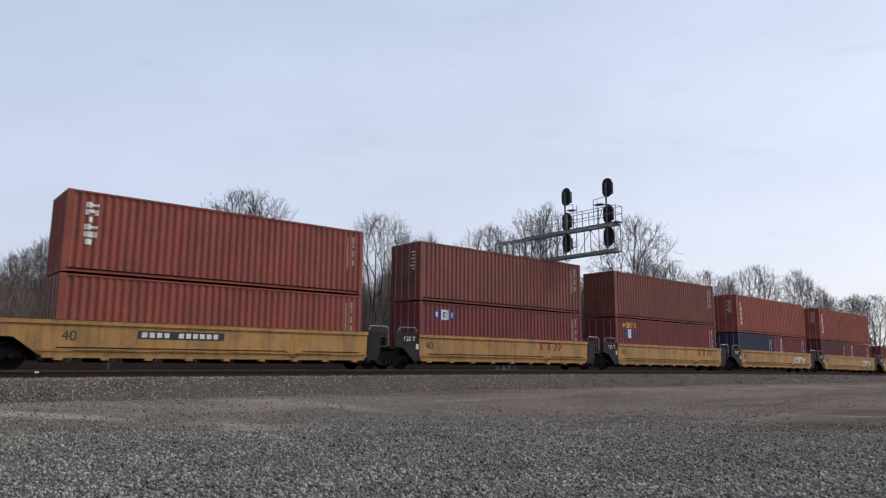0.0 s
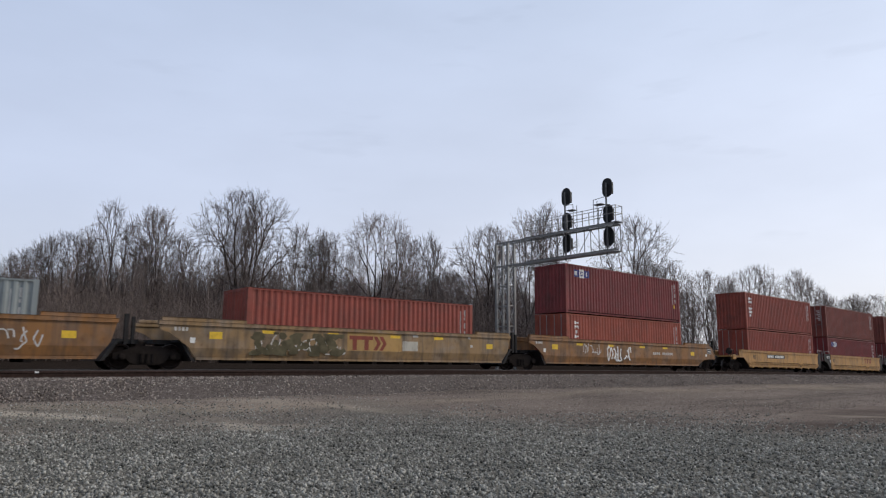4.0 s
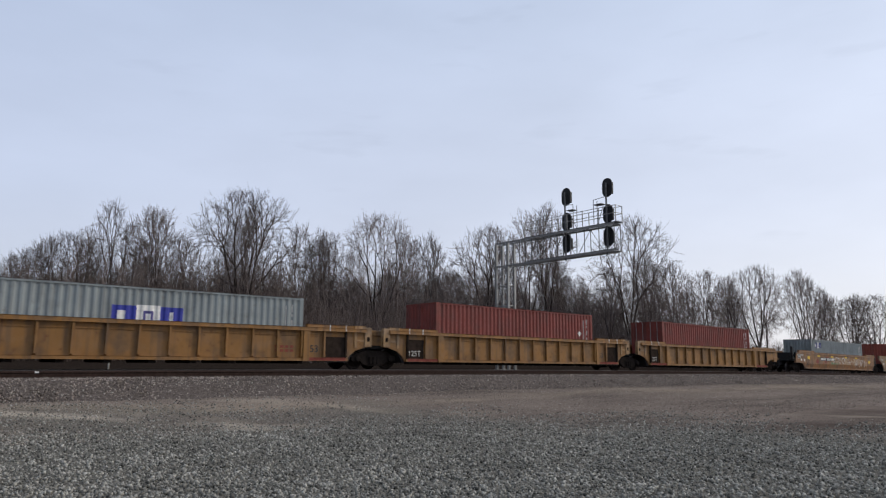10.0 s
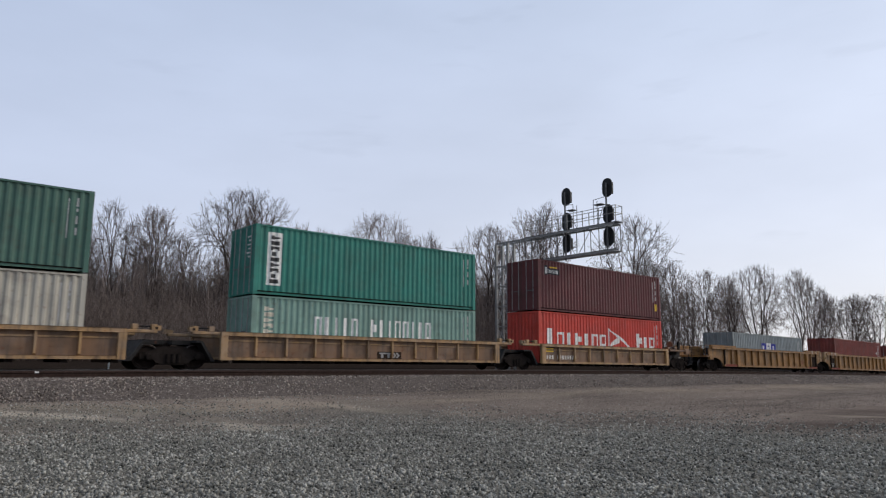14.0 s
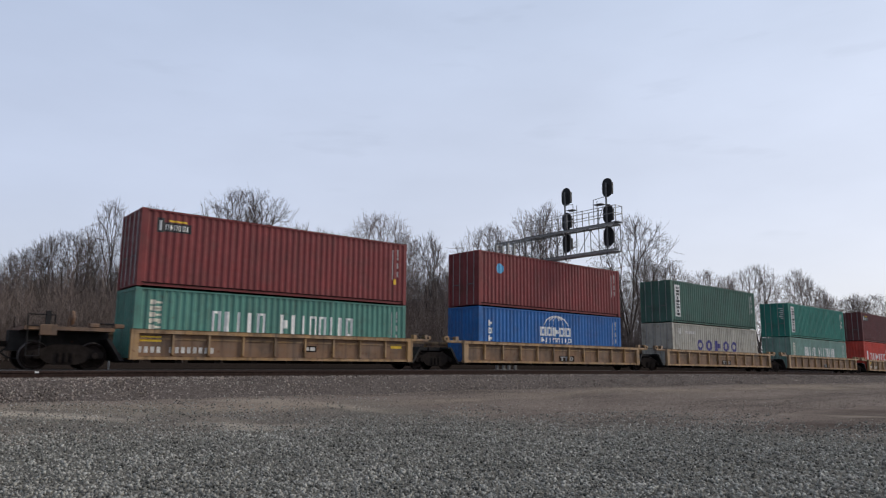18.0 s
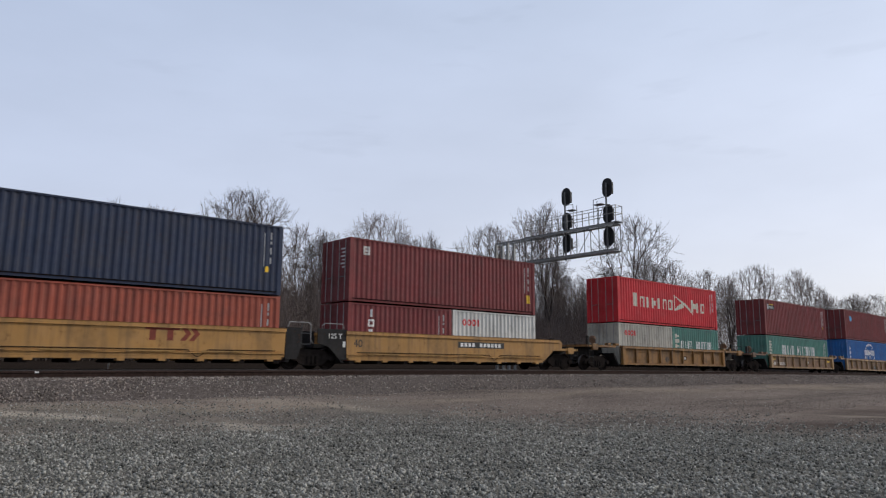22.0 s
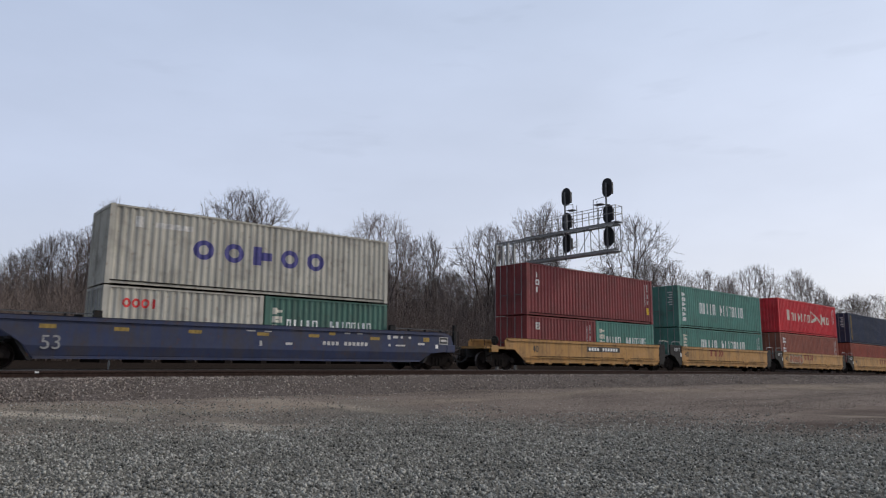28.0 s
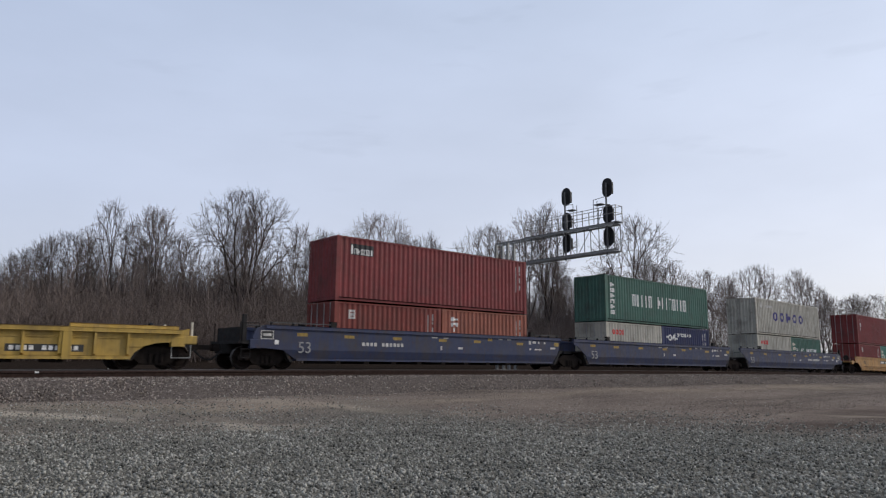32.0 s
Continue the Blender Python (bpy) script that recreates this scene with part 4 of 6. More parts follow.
            put("lettering", D().column(L + (0.55 if length > 10 else 0.35), 0.42, h - 2.45 if w == "china" else h - 1.75, h - 0.38, (2, 4, 2, 0, 2, 4) if length > 10 else (2, 4, 2, 1)), WHITE if w == "china" else CREAM)
        elif w == "plate":
            put("logo_plate", D().strip(L + 0.57, L + 1.22, 0.4, h - 0.28), WHITE, "white upright name plate")
            put("lettering", Decal([(q, e - 0.004) for q, e in ribs]).column(L + 0.7, 0.4, 0.48, h - 0.36, (2, 4, 0, 1, 4, 2, 0, 1, 4)), LOGO_BLACK)
        elif w == "yplate":
            put("logo_plate", D().strip(L + 0.62, L + 0.86, 0.3, h - 0.25), DULL_YELLOW, "yellow upright name plate")
            put("lettering", Decal([(q, e - 0.004) for q, e in ribs]).column(L + 0.66, 0.16, 0.4, h - 0.35, (2, 0, 0, 1, 2, 0, 2, 1, 4)), LOGO_BLACK)
        elif w in ("cosco", "coscolow"):
            z = 1.17 if w == "cosco" else 1.08
            x0, s = -3.03 if w == "cosco" else -2.9, 1.225
            d = D()
            for i in range(5):
                d.block(x0 + i * s, z, 0.82, 0.76, 2 if i == 2 else 5)
            put("lettering", d, LOGO_NAVY, "violet-blue block lettering")
            put("lettering", D().strip(L + 0.9, L + 1.2, h - 0.75, h - 0.35).strip(L + 1.6, L + 3.0, h - 0.7, h - 0.5), TAG_GREY, "worn grey marks")
        elif w == "globe":
            c, z = 0.0, 1.62
            d = D()
            for s in (1.0, 0.62, 0.25):
                f_hi = lambda q, s=s: z + 0.45 + 0.62 * math.sqrt(max(0.0, 1 - ((q - c) / (1.05 * s)) ** 2))
                d.strip(c - 1.05 * s, c + 1.05 * s, lambda q: f_hi(q) - 0.09, f_hi)
            for s in (1.0, 0.55):
                f_lo = lambda q, s=s: z - 0.42 - 0.42 * math.sqrt(max(0.0, 1 - ((q - c) / (1.0 * s)) ** 2))
                d.strip(c - 1.0 * s, c + 1.0 * s, f_lo, lambda q: f_lo(q) + 0.09)
            d.word(c - 1.35, c + 1.35, z - 0.1, 0.5, (4, 4, 2, 4, 4), 0.2).word(c - 1.3, c + 1.35, z - 0.45, 0.25, (2, 1, 3, 0, 0, 3, 1, 4), 0.2)
            put("logo_globe", d, WHITE, "white globe emblem with lettering")
            put("lettering", D().column(L + 0.7, 0.28, 0.3, h - 0.6, (2, 4, 2, 0, 4)), WHITE)
        elif w == "dot":
            put("sticker", D().strip(L + 1.3, L + 1.85, lambda q: h - 0.85 - 0.27 * math.sqrt(max(0, 1 - ((q - L - 1.575) / 0.28) ** 2)), lambda q: h - 0.85 + 0.27 * math.sqrt(max(0, 1 - ((q - L - 1.575) / 0.28) ** 2))), LOGO_SKY, "light blue round sticker")
        elif w == "oocl":
            put("lettering", D().word(L + 0.66, L + 1.95, h - 0.77, 0.34, (5, 5, 5, 3), 0.1), LOGO_RED, "red block lettering")
        elif w == "cronos":
            put("lettering", D().word(L + 1.85, L + 3.75, h - 0.66, 0.24, (4, 0, 5, 1, 5, 2), 0.3), WHITE, "white block lettering")
            put("logo_patch", D().block(L + 0.75, h - 0.95, 0.5, 0.42, 5).strip(L + 0.5, L + 0.78, lambda q: h - 0.72 - 0.25 * (q - L - 0.5), lambda q: h - 0.7 + 0.35 * (q - L - 0.5)).strip(L + 1.25, L + 1.62, lambda q: h - 0.88 - 0.1 * math.sin(9 * q), lambda q: h - 0.72 + 0.9 * (q - L - 1.25)).strip(L + 1.5, L + 1.9, lambda q: h - 0.82 - 0.5 * abs(q - L - 1.75), lambda q: h - 0.72 - 0.5 * abs(q - L - 1.75)), WHITE, "white emblem")
        elif w == "square":
            put("logo_patch", D().block(L + 0.72, h - 0.74, 0.36, 0.40, 4).strip(L + 0.84, L + 0.98, h - 0.60, h - 0.48), TAG_GREY, "pale square emblem")
        elif w == "tokai":
            put("lettering", D().word(L + 0.75, L + 2.3, h - 0.6, 0.32, (2, 4, 1, 0, 3), 0.2), YELLOW, "yellow block lettering")
        elif w == "molc":
            put("logo_panel", D().strip(L + 0.9, L + 1.3, h - 1.2, h - 0.72).strip(L + 1.7, L + 2.1, h - 1.2, h - 0.72), LOGO_BLUE)
            put("logo_patch", D().strip(L + 1.3, L + 1.7, h - 1.24, h - 0.68), WHITE)
        elif w == "diamond":
            put("sticker", D().strip(R - 1.35, R - 1.01, lambda q: h - 1.15 - (0.17 - abs(q - R + 1.18)) * 1.1, lambda q: h - 1.15 + (0.17 - abs(q - R + 1.18)) * 1.1), WHITE, "white diamond placard")
        elif w == "vert":
            put("lettering", D().column(L + 0.62, 0.26, h - 2.3, h - 0.5, (0, 2, 4, 1, 2)), WHITE, "white block lettering in a column")


def container(length, h, paint_mat, what, words, doors=True, door_words=""):
    """A dry freight container, floor at z 0, middle at x 0, its camera side at -y."""
    box = tagged(new("shipping_container"), words, "shipping container", "containers on the freight train")
    a, b, w = -length / 2, length / 2, HALF_W
    ribs = ribs_of(length)
    for side in (-1, 1):
        y_in, out = side * (w - 0.075), [(x, side * (w - 0.012 - d)) for x, d in ribs]
        n = len(out)
        m = Mesh()
        v = [(x, y, 0.16) for x, y in out] + [(x, y, h - 0.06) for x, y in out] + [(x, y_in, 0.16) for x, _ in out] + [(x, y_in, h - 0.06) for x, _ in out]
        f = [(i, i + 1, n + i + 1, n + i) for i in range(n - 1)] + [(2 * n + i, 3 * n + i, 3 * n + i + 1, 2 * n + i + 1) for i in range(n - 1)]
        m.add(v, f)
        part("side_wall", m, paint_mat, box)
        part("bottom_rail", Mesh().chamfer(a + 0.17, b - 0.17, side * (w - 0.16), side * (w - 0.09), 0.03, 0.165, 0.012), paint_mat, box)
        part("top_rail", Mesh().chamfer(a + 0.17, b - 0.17, side * (w - 0.06), side * w, h - 0.075, h - 0.01, 0.012), paint_mat, box)
        for x, s in ((a, 1), (b, -1)):
            part("corner_post", Mesh().along_x([(side * w, 0.118), (side * w, h - 0.118), (side * (w - 0.16), h - 0.118), (side * (w - 0.16), 0.118)], x, x + 0.165 * s), paint_mat, box)
            for z in (0.0, h - 0.118):
                part("corner_casting", Mesh().box(x, x + 0.178 * s, side * (w + 0.002), side * (w - 0.162), z, z + 0.118), paint_mat, box)
    roof = Mesh()
    n = int(length / 0.42)
    pts = []
    for i in range(n):
        x = a + 0.1 + (length - 0.2) * i / n
        p = (length - 0.2) / n
        pts += [(x, h - 0.032), (x + 0.36 * p, h - 0.032), (x + 0.5 * p, h - 0.012), (x + 0.86 * p, h - 0.012)]
    pts.append((b - 0.1, h - 0.032))
    roof.along_y(pts + [(b - 0.1, h - 0.06), (a + 0.1, h - 0.06)], -w + 0.06, w - 0.06)
    part("roof", roof, paint_mat, box)
    part("floor", Mesh().box(a + 0.05, b - 0.05, -w + 0.07, w - 0.07, 0.12, 0.16), IRON, box)
    for x, s, is_door in ((a, 1, doors), (b, -1, not doors)):
        part("end_sill", Mesh().box(x + 0.03 * s, x + 0.12 * s, -w + 0.162, w - 0.162, 0.03, 0.15), paint_mat, box)
        part("end_header", Mesh().box(x + 0.005 * s, x + 0.1 * s, -w + 0.162, w - 0.162, h - 0.11, h), paint_mat, box)
        if is_door:
            for side in (-1, 1):
                d = Mesh()
                zs = [0.15, 0.75, 0.8, 1.35, 1.4, 1.95, 2.0, h - 0.11] if h > 2.7 else [0.15, 0.72, 0.77, 1.3, 1.35, 1.85, 1.9, h - 0.11]
                pr = []
                for i, z in enumerate(zs):
                    pr.append((x + (0.03 if i % 4 in (0, 3) else 0.055) * s, z))
                d.along_y(pr + [(x + 0.09 * s, h - 0.11), (x + 0.09 * s, 0.15)], side * 0.012, side * (w - 0.165))
                door = part("door", d, paint_mat, box)
                for y in (0.3, 0.82):
                    rod = part("lock_rod", Mesh().tube((x + 0.002 * s, side * y, 0.08), (x + 0.002 * s, side * y, h - 0.05), 0.019, n=6), GALV, door, "bare steel lock rod")
                part("door_handle", Mesh().box(x - 0.012 * s, x + 0.012 * s, side * 0.32, side * 0.8, 1.12, 1.16), GALV_DARK, door)
            if door_words:
                m = Mesh()
                for i in range(6):
                    m.box(x + 0.024 * s, x + 0.03 * s, -0.40 - 0.12 * (i % 2), -0.74, h - 0.5 - 0.17 * i, h - 0.44 - 0.17 * i)
                part("id_marking", m, WHITE, box)
        else:
            e = ribs_of(2 * w)
            m = Mesh()
            v = [(x + (0.012 + d) * s, y, 0.15) for y, d in e] + [(x + (0.012 + d) * s, y, h - 0.1) for y, d in e]
            k = len(e)
            m.add(v, [(i, i + 1, k + i + 1, k + i) for i in range(k - 1)])
            m.box(x + 0.06 * s, x + 0.08 * s, -w + 0.17, w - 0.17, 0.15, h - 0.1)
            part("end_wall", m, paint_mat, box)
    deco(box, ribs, length, h, what)
    return box


# ---- well cars ----
def text_mesh(words, size, depth=0.004):
    cu = bpy.data.curves.new("text", "FONT")
    cu.body, cu.size, cu.extrude = words, size, depth
    ob = new("text", cu)
    me = bpy.data.meshes.new_from_object(ob.evaluated_get(bpy.context.evaluated_depsgraph_get()))
    bpy.data.objects.remove(ob)
    bpy.data.curves.remove(cu)
    me.materials.clear()
    return me


TEXTS = {}


def stencil(words, size, x, y, z, mat, parent, name="stencil"):
    """Readable stencilled figures on a camera-side panel."""
    if (words, size, mat.name) not in TEXTS:
        TEXTS[words, size, mat.name] = text_mesh(words, size)
        TEXTS[words, size, mat.name].materials.append(mat)
    ob = part(name, TEXTS[words, size, mat.name], None, parent)
    ob.matrix_basis = pose(x, y, z, 90, 0, 0)
    return ob


def bogie(car, x, near_only=False):
    """A two-axle truck under a car: side frames, springs, bolster; the wheelsets turn."""
    fr = part("truck_frame", Mesh().box(x - 0.22, x + 0.22, -1.0, 1.0, 0.42, 0.72), IRON, car)
    for s in (-1, 1):
        p = [(-1.18, 0.36), (-1.2, 0.58), (-0.8, 0.68), (-0.42, 0.84), (0.42, 0.84), (0.8, 0.68), (1.2, 0.58), (1.18, 0.36), (0.72, 0.36), (0.6, 0.24), (0.34, 0.16), (-0.34, 0.16), (-0.6, 0.24), (-0.72, 0.36)]
        part("side_frame", Mesh().along_y([(x + a, b) for a, b in p], s * 0.94, s * 1.08), IRON, fr)
        m = Mesh()
        for q in (-0.2, 0.0, 0.2):
            m.lathe([(0.24, 0.0), (0.24, 0.075), (0.56, 0.075), (0.56, 0.0)], "z", 8, (x + q, s * 1.09, 0))
        part("spring", m, IRON, fr)
        for q in (-0.89, 0.89):
            part("bearing_cap", Mesh().lathe([(s * 1.06, 0.0), (s * 1.06, 0.13), (s * 1.17, 0.12), (s * 1.19, 0.07), (s * 1.19, 0.0)], "y", 10, (x + q, 0, 0.46)), IRON, fr)
    for q in (-0.89, 0.89):
        w = Mesh()
        for s in (-1, 1):
            w.lathe([(s * 0.69, 0.09), (s * 0.69, 0.15), (s * 0.72, 0.36), (s * 0.69, 0.38), (s * 0.69, 0.455)], "y", 24)
            w.lathe([(s * 0.69, 0.455), (s * 0.715, 0.487), (s * 0.735, 0.457), (s * 0.82, 0.45)], "y", 24, slot=1)
            w.lathe([(s * 0.82, 0.45), (s * 0.825, 0.39), (s * 0.77, 0.36), (s * 0.79, 0.16), (s * 0.83, 0.13), (s * 0.83, 0.0)], "y", 24)
        w.lathe([(-0.69, 0.08), (0.69, 0.08)], "y", 10)
        ws = part("wheelset", w, (WHEEL, TREAD), car, "rusty steel wheelset")
        ws.location = (x + q, 0, 0.455)
        SPIN.append((car, ws, x + q))


SPIN = []


def coupler(car, x, s):
    part("coupler", Mesh().box(x, x + 1.0 * s, -0.09, 0.09, 0.76, 0.94).box(x + 0.95 * s, x + 1.32 * s, -0.17, 0.13, 0.7, 1.0), IRON, car)
    m = Mesh()
    for i in range(6):
        a, b = i / 6, (i + 1) / 6
        f = lambda t: (x + (0.1 + 1.1 * t) * s, -0.45, 0.72 - 0.36 * math.sin(math.pi * t))
        m.tube(f(a), f(b), 0.025, n=5)
    part("brake_hose", m, BLACK, car)


def ladder(car, x, y, z0, z1, w=0.4, mat=None):
    m = Mesh().tube((x, y, z0), (x, y, z1), 0.018, n=5).tube((x + w, y, z0), (x + w, y, z1), 0.018, n=5)
    k = max(2, int((z1 - z0) / 0.33))
    for i in range(k + 1):
        m.tube((x, y, z0 + (z1 - z0) * i / k), (x + w, y, z0 + (z1 - z0) * i / k), 0.014, n=5)
    part("ladder", m, mat or GALV_DARK, car)


def side_profile(kind, end, top, tail=False):
    """The end of a car's side as (x beyond the container's end, z), from the bottom edge up to the top."""
    if kind == "short":
        return [(0.15, 0.5), (0.2, top)] if end == "joint" else [(0.45, 0.5), (1.22, 1.07), (1.9, 1.07), (1.95, 1.5), (1.75, top)]
    if kind == "long" and tail and end == "joint":
        return [(2.0, 0.38), (2.33, 0.83), (2.7, 1.1), (3.1, 1.36), (3.42, 1.45), (3.45, top)]
    if kind == "long":
        return [(1.9, 0.38), (2.3, 0.95), (2.5, top)] if end == "joint" else [(1.85, 0.38), (2.5, 0.78), (3.6, 0.86), (3.85, 1.25), (3.7, 1.62), (3.3, top)]
    if kind == "ribbed":
        tail = [(2.05, 0.37), (2.2, 0.6), (2.5, 0.82), (2.95, 0.95)]
        return tail + ([(3.3, 1.0), (3.3, 1.5), (3.0, top)] if end == "joint" else [(3.9, 1.0), (4.1, 1.15), (4.1, 1.5), (3.8, top)])
    return [(0.1, 0.4), (0.12, top)]


FLOOR_BEAM = Mesh().box(-0.12, 0.12, -1.395, 1.395, 0.24, FLOOR_Z - 0.004).data("floor_beam", IRON)


def well_car(kind, mat, words, rear="joint", front="joint", half=6.1, top=1.75, gap=3.7, marks="", truck_rear=False):
    """One unit of a container well car. x 0 is the middle of its load; the front is at +x."""
    car = tagged(new("well_car"), words, "rail car", "well cars of the freight train")
    z0 = 0.5 if kind == "short" else 0.38
    pr = [(-half - a, z) for a, z in side_profile(kind, rear, top, mat in (CAR_BROWN, CAR_FADED, CAR_BLUE))]
    pf = [(half + a, z) for a, z in side_profile(kind, front, top)]
    for s in (-1, 1):
        if kind == "long":
            # the lower part of the side leans in
            knee = 0.80
            cut = [(a[0] + (b[0] - a[0]) * (knee - a[1]) / (b[1] - a[1]), knee) for a, b in ((pr[0], pr[1]), (pf[0], pf[1]))]
            side = part("side_sill", Mesh().along_y([cut[0]] + pr[1:] + pf[:0:-1] + [cut[1]], s * 1.40, s * 1.45), mat, car)
            low = Mesh()
            low.add([(pr[0][0], s * 1.35, z0), (pf[0][0], s * 1.35, z0), (cut[1][0], s * 1.45, knee), (cut[0][0], s * 1.45, knee),
                     (pr[0][0], s * 1.30, z0), (pf[0][0], s * 1.30, z0), (cut[1][0], s * 1.40, knee), (cut[0][0], s * 1.40, knee)],
                    [(0, 1, 2, 3), (7, 6, 5, 4), (0, 4, 5, 1), (1, 5, 6, 2), (2, 6, 7, 3), (3, 7, 4, 0)])
            part("lower_side", low, mat, car)
        else:
            side = part("side_sill", Mesh().along_y(pr + pf[::-1], s * 1.40, s * 1.45), CAR_WASH if mat is CAR_SAND else mat, car)
        lip = 1.60 if kind in ("ribbed", "open") else 1.50
        xt0, xt1 = pr[-1][0], pf[-1][0]
        xb0, xb1 = pr[0][0], pf[0][0]
        part("top_chord", Mesh().chamfer(xt0, xt1, s * 1.33, s * lip, top - 0.13, top + 0.02, 0.02), mat, car)
        if kind == "short":
            part("lower_flange", Mesh().chamfer(xb0, xb1, s * 1.36, s * 1.50, 0.62, 0.67, 0.01), mat, car)
            part("bottom_rail", Mesh().box(xb0 + 0.1, xb1 - 0.1, s * 1.30, s * 1.44, 0.4, 0.505), mat, car)
            for i in range(9):
                x = xb0 + 0.6 + (xb1 - xb0 - 1.2) * i / 8
                part("beam_end", Mesh().box(x - 0.13, x + 0.13, s * 1.2, s * 1.47, 0.32, 0.42), mat, car)
            for i in range(4):
                x = xb0 + 1.9 + (xb1 - xb0 - 3.4) * i / 3.4
                part("tie_bar", Mesh().chamfer(x - 0.85, x + 0.85, s * 1.502, s * 1.53, 0.665, 0.71, 0.008), CAR_PANEL if mat is CAR_TAN else mat, side, "rubbed brighter edge")
            if s < 0:
                dip = 2.3
                for (xa, za), (xc, zc) in (((xb0 + 0.5, 0.745), (dip, 0.745)), ((dip, 0.745), (dip + 0.32, 0.5)), ((dip + 0.32, 0.5), (dip + 0.45, 0.5)), ((dip + 0.45, 0.5), (dip + 0.8, 0.745)), ((dip + 0.8, 0.745), (xb1 - 0.4, 0.745))):
                    part("brake_pipe", Mesh().tube((xa, -1.475, za), (xc, -1.475, zc), 0.016, n=5), SOOT, car)
        else:
            part("bottom_chord", Mesh().chamfer(xb0, xb1, s * (1.36 if kind != "long" else 1.28), s * (1.56 if kind != "long" else 1.39), z0 - 0.02, z0 + 0.1, 0.015), mat, car)
        if kind in ("ribbed", "open"):
            n = 16 if kind == "ribbed" else round(2 * half / 1.32) + 1
            for i in range(n):
                x = xb0 + 0.1 + (xb1 - xb0 - 0.2) * i / (n - 1)
                part("rib", Mesh().along_x([(s * 1.452, z0 + 0.1), (s * 1.57, z0 + 0.16), (s * 1.57, top - 0.13), (s * 1.452, top - 0.13)], x - 0.04, x + 0.04), SOOT if mat is CAR_GOLD and kind == "ribbed" and half + 0.9 < abs(x) < half + 2.0 else mat, side)
            part("stiffener", Mesh().chamfer(xb0 + 0.05, xb1 - 0.05, s * 1.451, s * 1.476, top - 0.34, top - 0.28, 0.006), mat, side)
            for x in (-half - 0.0, half + 0.0):
                part("gusset", Mesh().along_x([(s * 1.452, z0 - 0.03), (s * 1.61, z0 - 0.03), (s * 1.605, top - 0.02), (s * 1.452, top - 0.02)], x - 0.14, x + 0.14), mat, side)
        if kind in ("long", "ribbed"):
            # raised guides outside the load at both ends of the well
            for sg, p in ((-1, pr), (1, pf)):
                xe = abs(p[-1][0]) - 0.1
                if mat is CAR_BLUE:
                    rail = part("end_guide", Mesh().chamfer(sg * (half + 0.08), sg * xe, s * 1.36, s * 1.46, top + 0.115, top + 0.15, 0.01), GALV_DARK, car, "worn grey guide rail")
                    for i in range(4):
                        x = sg * (half + 0.15 + (xe - half - 0.3) * i / 3)
                        part("guide_post", Mesh().box(x - 0.04, x + 0.04, s * 1.37, s * 1.45, top + 0.02, top + 0.116), BLACK, rail)
                    part("guide_socket", Mesh().chamfer(sg * (half + 0.02), sg * (half + 0.3), s * 1.30, s * 1.48, top + 0.02, top + 0.26, 0.02), BLACK, car)
                else:
                    part("end_guide", Mesh().chamfer(sg * (half + 0.08), sg * xe, s * 1.30, s * 1.47, top + 0.02, top + 0.15, 0.02), mat, car)
    n = int(2 * half / 1.5)
    for i in range(n + 1):
        x = -half + 0.15 + (2 * half - 0.3) * i / n
        part("floor_beam", FLOOR_BEAM, None, car).location = (x, 0, 0)
    for sg, end, p in ((-1, rear, pr), (1, front, pf)):
        xe = sg * half
        body = mat if (kind != "short" or end == "coupler") and mat not in (CAR_BROWN, CAR_FADED, CAR_BLUE) else BLACK
        # sloped bulkhead at the end of the well and the deck over the truck
        xw = sg * (half + (2.0 if kind in ("long", "ribbed") else 0.25))
        part("bulkhead", Mesh().along_y([(xw, 0.3), (xw + sg * 0.5, 1.05), (xw + sg * 0.62, 1.05), (xw + sg * 0.14, 0.3)], -1.38, 1.38), BLACK, car)
        if end == "joint":
            x1 = sg * (half + gap - 0.25)
            part("end_deck", Mesh().box(xw + sg * 0.5, x1, -0.75, 0.75, 0.92, 1.08).box(xw + sg * 0.55, sg * (half + gap - 0.95), -1.36, 1.36, 1.0, 1.08), BLACK, car)
            part("articulation", Mesh().lathe([(0.72, 0.0), (0.72, 0.34), (1.0, 0.34), (1.06, 0.2), (1.06, 0.0)], "z", 14, (sg * (half + gap - 0.12 * sg), 0, 0)), IRON, car)
            if kind == "short":
                for s in (-1, 1):
                    if sg > 0:
                        part("end_panel", Mesh().along_y([(half + 0.22, 0.42), (half + 0.75, 0.42), (half + 0.95, 1.0), (half + 0.95, 1.72), (half + 0.22, 1.72)], s * 1.38, s * 1.43), BLACK, car, "black end panel")
                    else:
                        part("end_panel", Mesh().along_y([(-half - 0.16, 0.42), (-half - 0.5, 0.42), (-half - 1.05, 0.95), (-half - 1.6, 1.1), (-half - 1.6, 1.72), (-half - 0.16, 1.72)], s * 1.38, s * 1.43), BLACK, car, "black end panel with white load figures")
                if sg > 0:
                    ladder(car, half + 0.98, -1.34, 1.05, 1.95, 0.42)
                else:
                    stencil("125 T", 0.3, -half - 1.12, -1.436, 1.32, WHITE, car)
                    part("label", Mesh().box(-half - 0.36, -half - 0.22, -1.435, -1.432, 0.95, 1.2), WHITE, car)
                m = Mesh()
                loop = [(0.3, 1.74), (0.38, 1.95), (1.25, 1.95), (1.38, 1.85), (1.38, 1.2), (1.5, 1.08)]
                for (xa, za), (xb, zb) in zip(loop, loop[1:]):
                    m.tube((xe + sg * xa, -1.40, za), (xe + sg * xb, -1.40, zb), 0.02, n=5)
                part("grab_iron", m, GALV, car, "bare steel grab iron")
